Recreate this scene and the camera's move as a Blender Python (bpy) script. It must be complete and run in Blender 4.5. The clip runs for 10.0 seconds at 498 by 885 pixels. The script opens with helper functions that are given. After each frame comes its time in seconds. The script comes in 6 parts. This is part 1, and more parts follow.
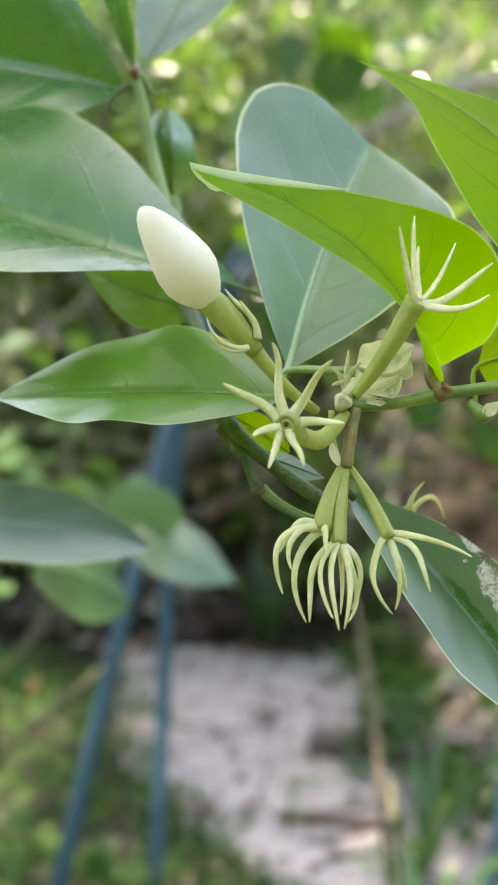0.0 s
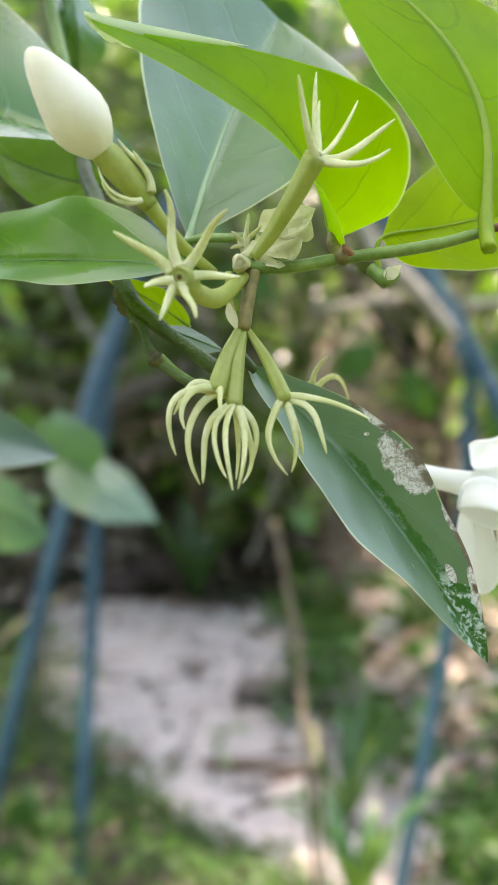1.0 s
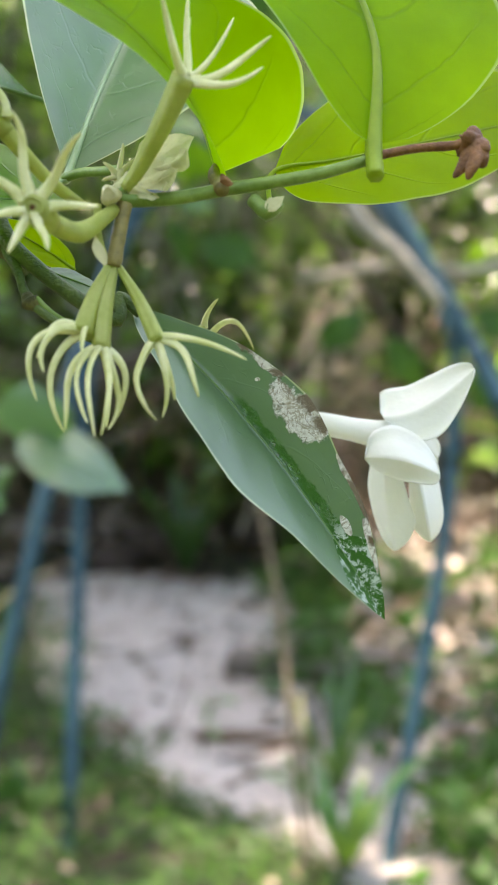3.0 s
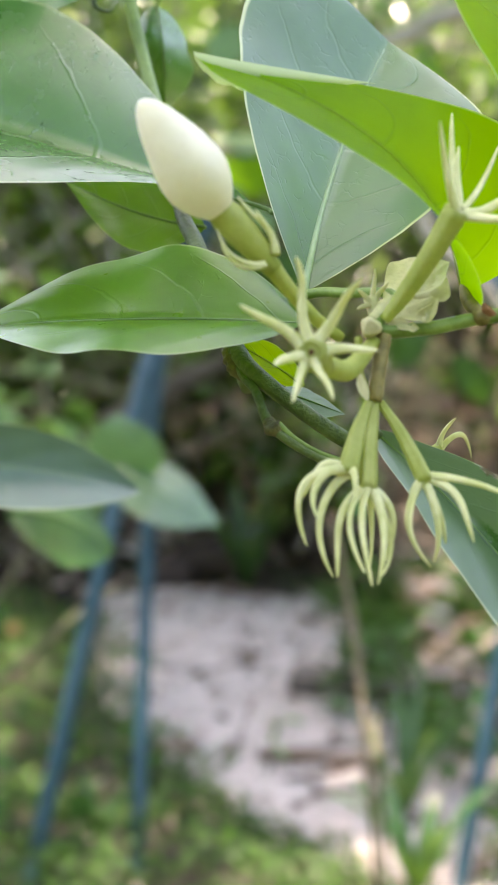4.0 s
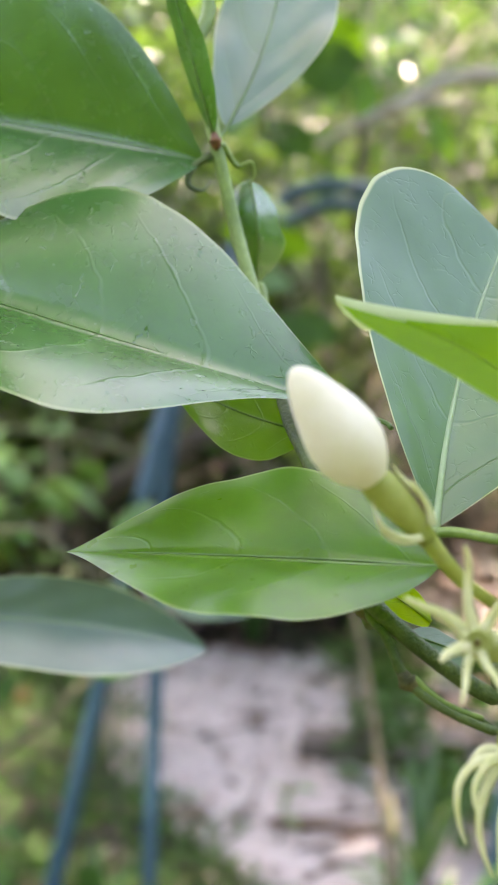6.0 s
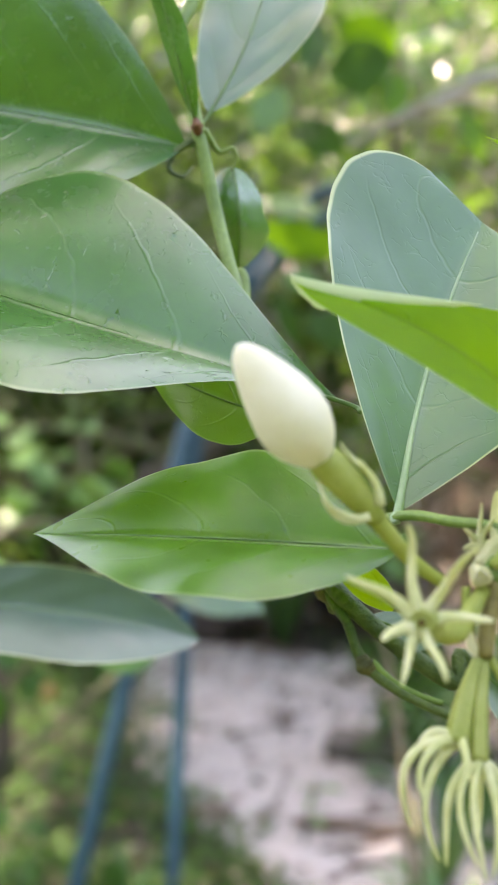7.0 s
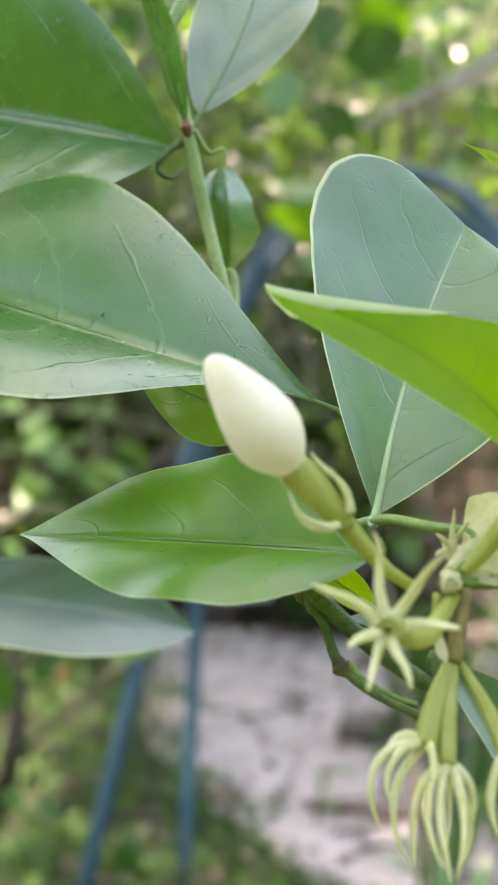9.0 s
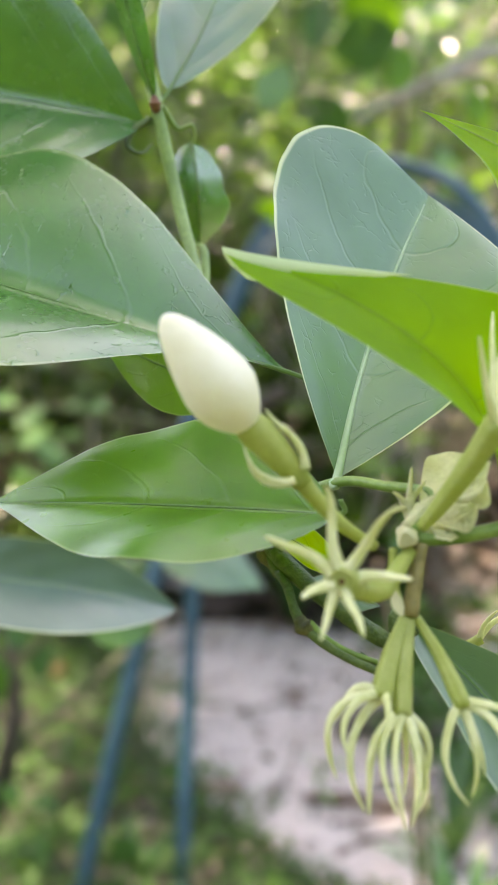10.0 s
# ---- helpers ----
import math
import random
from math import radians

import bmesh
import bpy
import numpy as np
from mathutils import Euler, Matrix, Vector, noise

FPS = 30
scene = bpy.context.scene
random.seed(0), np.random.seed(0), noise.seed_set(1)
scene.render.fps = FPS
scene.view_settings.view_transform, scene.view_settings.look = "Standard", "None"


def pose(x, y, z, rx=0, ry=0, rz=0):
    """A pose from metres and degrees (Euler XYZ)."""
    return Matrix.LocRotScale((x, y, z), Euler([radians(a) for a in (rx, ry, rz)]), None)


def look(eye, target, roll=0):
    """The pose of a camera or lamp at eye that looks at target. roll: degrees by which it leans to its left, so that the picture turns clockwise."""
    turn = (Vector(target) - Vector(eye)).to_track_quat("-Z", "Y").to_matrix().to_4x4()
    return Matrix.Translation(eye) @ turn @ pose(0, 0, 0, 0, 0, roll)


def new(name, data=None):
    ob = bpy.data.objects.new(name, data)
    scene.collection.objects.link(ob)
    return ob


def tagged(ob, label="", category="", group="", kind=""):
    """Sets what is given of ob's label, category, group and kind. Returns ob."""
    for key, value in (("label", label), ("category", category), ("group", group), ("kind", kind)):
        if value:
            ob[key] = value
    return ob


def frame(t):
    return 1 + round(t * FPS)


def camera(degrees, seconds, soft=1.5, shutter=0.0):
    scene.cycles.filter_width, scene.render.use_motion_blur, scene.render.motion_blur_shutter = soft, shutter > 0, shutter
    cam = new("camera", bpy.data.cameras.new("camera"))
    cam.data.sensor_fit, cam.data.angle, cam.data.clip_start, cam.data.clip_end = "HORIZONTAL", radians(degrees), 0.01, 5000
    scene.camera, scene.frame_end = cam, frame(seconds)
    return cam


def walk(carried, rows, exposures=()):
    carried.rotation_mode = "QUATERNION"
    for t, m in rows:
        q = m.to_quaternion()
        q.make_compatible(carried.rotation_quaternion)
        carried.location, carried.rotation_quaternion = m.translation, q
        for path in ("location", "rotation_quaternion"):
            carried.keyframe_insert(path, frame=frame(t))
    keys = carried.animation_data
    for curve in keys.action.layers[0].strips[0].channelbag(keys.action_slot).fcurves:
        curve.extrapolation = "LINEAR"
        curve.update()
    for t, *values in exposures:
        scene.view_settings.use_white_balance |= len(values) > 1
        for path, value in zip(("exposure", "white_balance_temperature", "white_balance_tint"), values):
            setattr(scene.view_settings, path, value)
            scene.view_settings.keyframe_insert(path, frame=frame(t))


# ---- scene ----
# ---- camera ----
cam = camera(24.0, 10.0)
cam.data.dof.use_dof = True
cam.data.dof.focus_distance = 0.237
cam.data.dof.aperture_fstop = 21.0
ROWS = [
    (0.0, -0.0000, -0.0000, 1.1200, 82.00, 0.00, 0.00),
    (0.5, -0.0014, 0.0062, 1.1038, 80.79, -0.67, -1.77),
    (1.0, 0.0074, 0.0035, 1.1003, 80.04, -0.88, -3.22),
    (1.5, 0.0217, 0.0074, 1.0965, 79.76, -1.09, -3.75),
    (2.0, 0.0297, 0.0094, 1.0897, 78.91, -0.91, -4.65),
    (2.2, 0.0354, 0.0129, 1.0909, 78.28, -0.61, -5.01),
    (3.3, 0.0235, 0.0165, 1.0943, 78.87, -0.05, -2.65),
    (3.5, 0.0129, 0.0182, 1.0983, 78.45, 0.01, -2.13),
    (4.0, -0.0071, 0.0278, 1.1146, 79.07, 0.23, -1.23),
    (4.5, -0.0204, 0.0390, 1.1290, 80.30, -0.06, -1.01),
    (5.0, -0.0245, 0.0478, 1.1404, 80.94, -0.20, -0.94),
    (5.5, -0.0304, 0.0502, 1.1448, 81.10, -0.23, -0.98),
    (5.7, -0.0322, 0.0496, 1.1495, 81.13, -0.13, -1.29),
    (6.8, -0.0188, 0.0490, 1.1461, 81.36, -0.15, 0.16),
    (7.0, -0.0170, 0.0496, 1.1455, 81.24, -0.21, 0.58),
    (7.5, -0.0196, 0.0513, 1.1456, 80.98, -0.35, 1.38),
    (8.0, -0.0199, 0.0510, 1.1483, 80.41, -0.34, 1.32),
    (8.5, -0.0221, 0.0509, 1.1465, 80.37, -0.41, 1.27),
    (9.0, -0.0101, 0.0472, 1.1501, 80.38, -0.17, 1.37),
    (9.5, -0.0089, 0.0389, 1.1503, 80.35, -0.13, 1.33),
    (10.0, -0.0034, 0.0431, 1.1445, 80.23, 0.35, 1.16),
]
walk(cam, [(t, pose(x, y, z, rx, ry, rz)) for t, x, y, z, rx, ry, rz in ROWS],
     exposures=[(0.0, 3.43, 8200, 22), (0.5, 3.54, 8100, 23), (1.0, 3.48, 8150, 22), (1.5, 3.46, 8150, 22), (2.0, 3.39, 8050, 20), (3.5, 3.41, 8200, 20), (4.0, 3.53, 8200, 24), (5.5, 3.53, 8050, 30), (7.0, 3.53, 8200, 27), (8.5, 3.51, 8300, 25), (10.0, 3.52, 8350, 25)])

# ---- light ----
SUN_EL, SUN_AZ = radians(69), radians(-38)     # azimuth from +y towards +x
world = bpy.data.worlds.new("world")
scene.world = world
world.use_nodes = True
wn = world.node_tree
wn.nodes.clear()
sky = wn.nodes.new("ShaderNodeTexSky")
sky.sky_type = "NISHITA"
sky.sun_disc = False
sky.sun_elevation, sky.sun_rotation = SUN_EL, SUN_AZ
sky.dust_density, sky.air_density = 1.6, 1.1
bg = wn.nodes.new("ShaderNodeBackground")
bg.inputs["Strength"].default_value = 0.125
wo = wn.nodes.new("ShaderNodeOutputWorld")
wn.links.new(sky.outputs[0], bg.inputs[0])
wn.links.new(bg.outputs[0], wo.inputs[0])
sun = new("sun", bpy.data.lights.new("sun", "SUN"))
sun.data.energy, sun.data.angle, sun.data.color = 4.0, radians(1.5), (1.0, 0.95, 0.86)
SUN_DIR = Vector((math.sin(SUN_AZ) * math.cos(SUN_EL), math.cos(SUN_AZ) * math.cos(SUN_EL), math.sin(SUN_EL)))
sun.matrix_world = look(SUN_DIR * 20, (0, 0, 0))


# ---- materials ----
class Nodes:
    """A small writer of node trees."""

    def __init__(self, name):
        self.mat = bpy.data.materials.new(name)
        self.mat.use_nodes = True
        self.nt = self.mat.node_tree
        self.nt.nodes.clear()
        self.out = self.nt.nodes.new("ShaderNodeOutputMaterial")

    def add(self, kind, **inputs):
        n = self.nt.nodes.new("ShaderNode" + kind)
        for k, v in inputs.items():
            self.put(n, k, v)
        return n

    def put(self, n, key, v):
        sock = n.inputs[int(key[1:])] if key[0] == "i" and key[1:].isdigit() else n.inputs[key.replace("_", " ")]
        if isinstance(v, bpy.types.NodeSocket):
            self.nt.links.new(v, sock)
        elif isinstance(v, tuple) and len(v) == 3 and sock.type == "RGBA":
            sock.default_value = (*v, 1)
        else:
            sock.default_value = v

    def math(self, op, a, b=0.0, clamp=False):
        n = self.nt.nodes.new("ShaderNodeMath")
        n.operation, n.use_clamp = op, clamp
        self.put(n, "i0", a)
        self.put(n, "i1", b)
        return n.outputs[0]

    def mix(self, fac, a, b):
        n = self.nt.nodes.new("ShaderNodeMix")
        n.data_type = "RGBA"
        self.put(n, "i0", fac)
        self.put(n, "i6", a)
        self.put(n, "i7", b)
        return n.outputs[2]

    def step(self, v, lo, hi):
        n = self.nt.nodes.new("ShaderNodeMapRange")
        n.interpolation_type = "SMOOTHSTEP"
        self.put(n, "i0", v)
        self.put(n, "i1", lo)
        self.put(n, "i2", hi)
        return n.outputs[0]

    def stretch(self, v, k):
        n = self.add("VectorMath", i0=v)
        n.operation = "MULTIPLY"
        n.inputs[1].default_value = k
        return n.outputs[0]

    def noise(self, vec, scale, detail=4.0, rough=0.55):
        n = self.add("TexNoise", Vector=vec, Scale=scale, Detail=detail, Roughness=rough)
        return n.outputs[0]

    def bump(self, height, strength, distance):
        return self.add("Bump", Height=height, Strength=strength, Distance=distance).outputs[0]

    def close(self, shader):
        self.nt.links.new(shader.outputs[0], self.out.inputs[0])
        return self.mat


def leaf_material(name, dark, light, through_col, thin=0.4, rough=0.36, veins=1.0, rim=(0.55, 0.62, 0.3), scar=0.0, crackle=0.17, spec=0.45, edging=0.5):
    """Leaf skin: lateral veins, crinkled cuticle, pale rim; light passes through it. The UV runs across and along the blade."""
    m = Nodes(name)
    uv = m.add("UVMap").outputs[0]
    sep = m.add("SeparateXYZ", Vector=uv)
    u, v = sep.outputs[0], sep.outputs[1]
    a = m.math("MULTIPLY", m.math("ABSOLUTE", m.math("SUBTRACT", u, 0.5)), 2.0)
    pos = m.add("NewGeometry").outputs[0]
    wob = m.noise(pos, 90.0, 2.0)
    line = m.math("ADD", m.math("SUBTRACT", m.math("MULTIPLY", v, 4.4), m.math("MULTIPLY", m.math("POWER", a, 1.7), 1.5)), m.math("MULTIPLY", wob, 0.3))
    fr = m.math("ABSOLUTE", m.math("SUBTRACT", m.math("FRACT", line), 0.5))
    lat = m.math("SUBTRACT", 1.0, m.step(fr, 0.0, 0.042))
    lat = m.math("MULTIPLY", lat, m.math("SUBTRACT", 1.0, m.step(a, 0.6, 0.9)))
    mid = m.math("SUBTRACT", 1.0, m.step(a, 0.02, 0.06))
    vein = m.math("MULTIPLY", m.math("MAXIMUM", m.math("MULTIPLY", lat, 0.75), mid), veins)
    bent = m.add("VectorMath", i0=m.stretch(uv, (9.0, 21.0, 1.0)), i1=m.stretch(m.add("TexNoise", Vector=pos, Scale=330.0, Detail=2.0).outputs[1], (0.7, 0.7, 0.0))).outputs[0]
    cells = m.nt.nodes.new("ShaderNodeTexVoronoi")
    cells.feature = "DISTANCE_TO_EDGE"
    m.put(cells, "Vector", bent)
    m.put(cells, "Scale", 1.0)
    crack = m.math("SUBTRACT", 1.0, m.step(cells.outputs[0], 0.0, 0.05))
    crack = m.math("MULTIPLY", crack, m.step(m.noise(pos, 380.0, 1.0), 0.48, 0.60))
    patch = m.step(m.noise(pos, 60.0, 3.0), 0.36, 0.60)
    crack = m.math("MULTIPLY", crack, patch)
    tone = m.noise(pos, 45.0, 5.0)
    col = m.mix(m.step(tone, 0.3, 0.7), dark, light)
    col = m.mix(m.math("MULTIPLY", vein, 0.22), col, (0.24, 0.38, 0.14))
    edge = m.step(a, 0.962, 0.985)
    col = m.mix(m.math("MULTIPLY", edge, edging), col, rim)
    rgh = m.math("ADD", m.math("MULTIPLY", m.noise(pos, 150.0, 3.0), 0.14), rough - 0.07)
    tcol = m.mix(m.step(tone, 0.25, 0.75), through_col, tuple(c * 1.25 for c in through_col))
    tcol = m.mix(m.math("MULTIPLY", vein, 0.35), tcol, tuple(c * 0.6 for c in through_col))
    tcol = m.mix(m.math("MULTIPLY", edge, edging), tcol, (0.80, 0.88, 0.42))
    sheen = spec
    torn = 0.0
    if scar:
        dry = 0.0
        rag = m.math("SUBTRACT", m.noise(pos, 230.0, 4.0, 0.6), 0.5)
        rag = m.math("ADD", m.math("MULTIPLY", rag, 2.6), m.math("MULTIPLY", m.math("SUBTRACT", m.noise(pos, 75.0, 3.0), 0.5), 2.6))
        for u0, v0, ru, rv in ((0.90, 0.49, 0.19, 0.125), (0.99, 0.33, 0.10, 0.11), (0.70, 0.785, 0.05, 0.026), (0.94, 0.85, 0.06, 0.05), (0.985, 0.70, 0.04, 0.09), (0.80, 0.37, 0.03, 0.008)):
            du = m.math("POWER", m.math("DIVIDE", m.math("ABSOLUTE", m.math("SUBTRACT", u, u0)), ru), 2.0)
            dv = m.math("POWER", m.math("DIVIDE", m.math("ABSOLUTE", m.math("SUBTRACT", v, v0)), rv), 2.0)
            inside = m.math("ADD", m.math("SUBTRACT", 1.0, m.math("ADD", du, dv)), rag)
            dry = m.math("MAXIMUM", m.step(inside, 0.0, 0.25), dry)
        torn = dry
        flecks = m.noise(pos, 800.0, 5.0, 0.7)
        pale = m.mix(m.step(flecks, 0.30, 0.55), (0.42, 0.38, 0.28), (0.68, 0.66, 0.58))
        fibre = m.add("TexNoise", Vector=pos, Scale=330.0, Detail=3.0, Roughness=0.65, Distortion=1.2).outputs[0]
        pale = m.mix(m.math("MULTIPLY", m.math("SUBTRACT", 1.0, m.step(m.math("ABSOLUTE", m.math("SUBTRACT", fibre, 0.5)), 0.01, 0.05)), 0.7), pale, (0.20, 0.15, 0.08))
        brown = m.math("MULTIPLY", m.step(m.math("ADD", u, m.math("MULTIPLY", flecks, 0.2)), 0.98, 1.05), m.step(m.noise(pos, 260.0, 4.0), 0.42, 0.52))
        pale = m.mix(brown, pale, (0.12, 0.080, 0.038))
        tcol = m.mix(dry, tcol, (0.3, 0.28, 0.2))
        # dark green band beside the midrib, widening at the tip, with lower specular
        edge_in = m.math("ADD", u, m.math("MULTIPLY", m.math("SUBTRACT", m.noise(pos, 170.0, 6.0, 0.7), 0.5), 0.16))
        reach = m.math("ADD", m.math("ADD", 0.56, m.math("MULTIPLY", m.step(v, 0.45, 0.95), 0.10)), m.math("MULTIPLY", m.step(v, 0.80, 0.86), 0.5))
        start = m.math("SUBTRACT", 0.5, m.math("MULTIPLY", m.step(m.math("ADD", v, m.math("MULTIPLY", u, 0.2)), 0.885, 0.925), 0.45))
        dark_band = m.math("MULTIPLY", m.step(m.math("SUBTRACT", u, start), 0.0, 0.01), m.math("SUBTRACT", 1.0, m.step(m.math("SUBTRACT", edge_in, reach), 0.0, 0.03)))
        dark_band = m.math("MULTIPLY", dark_band, m.step(v, 0.36, 0.42))
        glint = m.math("MULTIPLY", dark_band, m.step(m.noise(pos, 330.0, 6.0, 0.75), 0.50, 0.60))
        col = m.mix(m.math("MULTIPLY", dark_band, 0.9), col, (0.012, 0.085, 0.006))
        sheen = m.math("ADD", m.math("SUBTRACT", spec, m.math("MULTIPLY", dark_band, spec * 0.85)), m.math("MULTIPLY", glint, 0.8))
        rgh = m.math("SUBTRACT", rgh, m.math("MULTIPLY", glint, 0.22))
        # white glints near the tip, painted into the colour
        tip_glint = m.math("MULTIPLY", glint, m.step(v, 0.74, 0.82))
        col = m.mix(m.math("MULTIPLY", tip_glint, 0.9), col, (0.62, 0.68, 0.63))
        col = m.mix(dry, col, pale)
        rgh = m.math("ADD", m.math("MULTIPLY", dry, 0.4), rgh)
        torn = m.math("ADD", m.math("MULTIPLY", dry, m.math("SUBTRACT", flecks, 0.9)), m.math("MULTIPLY", dark_band, m.math("SUBTRACT", m.noise(pos, 420.0, 6.0, 0.75), 0.5)))
    h = m.math("ADD", m.math("MULTIPLY", crack, -0.65 * crackle), m.math("MULTIPLY", lat, -0.5 * veins))
    h = m.math("ADD", h, m.math("MULTIPLY", tone, 0.6))
    h = m.math("ADD", h, m.math("MULTIPLY", torn, 1.4))
    nrm = m.bump(h, 0.5, 0.0006)
    p = m.add("BsdfPrincipled", Base_Color=col, Roughness=rgh, Normal=nrm)
    m.put(p, "Specular IOR Level", sheen)
    tr = m.add("BsdfTranslucent", Color=tcol, Normal=nrm)
    return m.close(m.add("MixShader", i0=thin, i1=p.outputs[0], i2=tr.outputs[0]))


def stuff_leaf(name, cols, through_col, thin=0.45, rough=0.5, shade_gaps=True):
    """Leaves of the far shrubs: each with a tone of its own; optional shaded gaps and lit clumps are painted in."""
    m = Nodes(name)
    g = m.add("NewGeometry")
    r = g.outputs["Random Per Island"]
    ramp = m.nt.nodes.new("ShaderNodeValToRGB")
    m.put(ramp, "i0", r)
    els = ramp.color_ramp.elements
    while len(els) < len(cols):
        els.new(0.5)
    for i, c in enumerate(cols):
        els[i].position = i / (len(cols) - 1)
        els[i].color = (*c, 1)
    tone = m.noise(g.outputs[0], 60.0, 4.0)
    col = m.mix(m.math("MULTIPLY", m.step(tone, 0.35, 0.7), 0.35), ramp.outputs[0], (0.07, 0.13, 0.025))
    # shaded gaps and lit clumps of the foliage, painted by noise
    lit_clump = m.step(m.noise(g.outputs[0], 5.5, 3.0), 0.42, 0.58) if shade_gaps else 0.7
    col = m.mix(lit_clump, m.stretch(col, (0.40, 0.45, 0.45)), m.stretch(col, (1.25, 1.2, 1.2)))
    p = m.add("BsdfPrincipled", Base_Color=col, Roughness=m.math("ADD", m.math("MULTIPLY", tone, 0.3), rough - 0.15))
    tr = m.add("BsdfTranslucent", Color=m.mix(lit_clump, tuple(c * 0.45 for c in through_col), tuple(c * 1.2 for c in through_col)))
    return m.close(m.add("MixShader", i0=thin, i1=p.outputs[0], i2=tr.outputs[0]))


def skin(name, a, b, rough=0.6, scale=60.0, fine=400.0, bump=0.3, dist=0.001, soft=0.0, spec=0.5, lo=0.35, hi=0.65):
    """A surface in two tones with grain at two scales."""
    m = Nodes(name)
    pos = m.add("NewGeometry").outputs[0]
    n1 = m.noise(pos, scale, 5.0)
    n2 = m.noise(pos, fine, 3.0)
    col = m.mix(m.step(m.math("ADD", m.math("MULTIPLY", n1, 0.7), m.math("MULTIPLY", n2, 0.3)), lo, hi), a, b)
    p = m.add("BsdfPrincipled", Base_Color=col, Roughness=m.math("ADD", m.math("MULTIPLY", n2, 0.2), rough - 0.1), Normal=m.bump(m.math("ADD", n1, n2), bump, dist))
    p.inputs["Specular IOR Level"].default_value = spec
    if soft:
        tr = m.add("BsdfTranslucent", Color=b)
        return m.close(m.add("MixShader", i0=soft, i1=p.outputs[0], i2=tr.outputs[0]))
    return m.close(p)


LEAF_TOP = leaf_material("leaf_upper", (0.018, 0.096, 0.015), (0.033, 0.140, 0.026), (0.13, 0.38, 0.015), 0.16, 0.26, 0.42, crackle=0.28, spec=0.8, edging=0.2)
LEAF_PALE = leaf_material("leaf_bluish", (0.038, 0.105, 0.045), (0.058, 0.14, 0.060), (0.16, 0.40, 0.08), 0.2, 0.42, 0.6, crackle=0.12, spec=0.8, edging=0.3)
LEAF_GLOW = leaf_material("leaf_young", (0.07, 0.21, 0.008), (0.10, 0.26, 0.011), (0.42, 0.66, 0.008), 0.76, 0.5, 1.2, crackle=0.0, spec=0.15)
LEAF_LIP = leaf_material("leaf_underside", (0.07, 0.21, 0.008), (0.10, 0.26, 0.011), (0.33, 0.58, 0.008), 0.72, 0.5, 0.8, crackle=0.0, spec=0.15)
LEAF_SCAR = leaf_material("leaf_scarred", (0.050, 0.110, 0.042), (0.070, 0.140, 0.056), (0.10, 0.3, 0.05), 0.12, 0.45, 0.12, scar=1.0, crackle=0.15, spec=1.0)
LEAF_MID = leaf_material("leaf_thin", (0.020, 0.105, 0.008), (0.036, 0.155, 0.013), (0.23, 0.52, 0.008), 0.4, 0.30, 0.38, crackle=0.12, spec=0.55, edging=0.2)
LEAF_UP = leaf_material("leaf_upright", (0.034, 0.118, 0.040), (0.052, 0.155, 0.054), (0.15, 0.38, 0.06), 0.2, 0.36, 0.6, crackle=0.4, spec=1.0, edging=0.8)
LEAF_DIM = leaf_material("leaf_dusky", (0.046, 0.100, 0.078), (0.066, 0.130, 0.098), (0.10, 0.25, 0.08), 0.1, 0.40, 0.4, crackle=0.1, spec=1.0)
LEAF_TIP = leaf_material("leaf_tip", (0.34, 0.45, 0.27), (0.45, 0.56, 0.37), (0.45, 0.62, 0.22), 0.35, 0.4, 0.2, crackle=0.0, spec=0.6)
RIB_GLOW = skin("young_rib", (0.28, 0.42, 0.02), (0.38, 0.52, 0.04), 0.5, 150, 900, 0.2, 0.0003, 0.45)
RIB_PALE = skin("pale_rib", (0.28, 0.42, 0.24), (0.38, 0.52, 0.32), 0.5, 150, 900, 0.2, 0.0003, 0.2)
RIB = skin("leaf_rib", (0.10, 0.22, 0.05), (0.16, 0.30, 0.085), 0.5, 150, 900, 0.2, 0.0003, 0.35)
STEM = skin("stem_green", (0.11, 0.20, 0.035), (0.20, 0.31, 0.07), 0.5, 150, 900, 0.4, 0.0004)
# darker stem green: the shade on the stem's underside is in the colour
STEM_SHADED = skin("stem_shaded", (0.035, 0.075, 0.014), (0.09, 0.14, 0.032), 0.55, 220, 1400, 0.7, 0.0006)
BROWN_GREEN = skin("node_bark", (0.05, 0.05, 0.018), (0.14, 0.13, 0.045), 0.7, 260, 1200, 0.7, 0.0007)
BROWN = skin("dry_brown", (0.10, 0.036, 0.010), (0.23, 0.10, 0.030), 0.7, 260, 1200, 0.6, 0.0006)
STALK = skin("flower_stalk", (0.13, 0.105, 0.03), (0.26, 0.21, 0.07), 0.6, 200, 900, 0.4, 0.0004)
CALYX = skin("calyx_green", (0.36, 0.43, 0.09), (0.52, 0.57, 0.19), 0.5, 160, 900, 0.3, 0.0004, 0.42)
LOBE = skin("calyx_lobe", (0.54, 0.58, 0.23), (0.80, 0.80, 0.50), 0.5, 160, 900, 0.3, 0.0004, 0.35)
PETAL = skin("white_petal", (0.86, 0.86, 0.79), (0.91, 0.91, 0.86), 0.5, 90, 500, 0.35, 0.0006, 0.42)
BUD = skin("cream_bud", (0.79, 0.755, 0.55), (0.88, 0.855, 0.71), 0.45, 80, 400, 0.2, 0.0004, 0.35)
PAPER = skin("dry_paper", (0.50, 0.49, 0.24), (0.72, 0.69, 0.42), 0.7, 200, 900, 0.6, 0.0006, 0.35)
STRAW = skin("dry_sepal", (0.52, 0.50, 0.26), (0.70, 0.66, 0.42), 0.6, 200, 900, 0.5, 0.0005, 0.3)

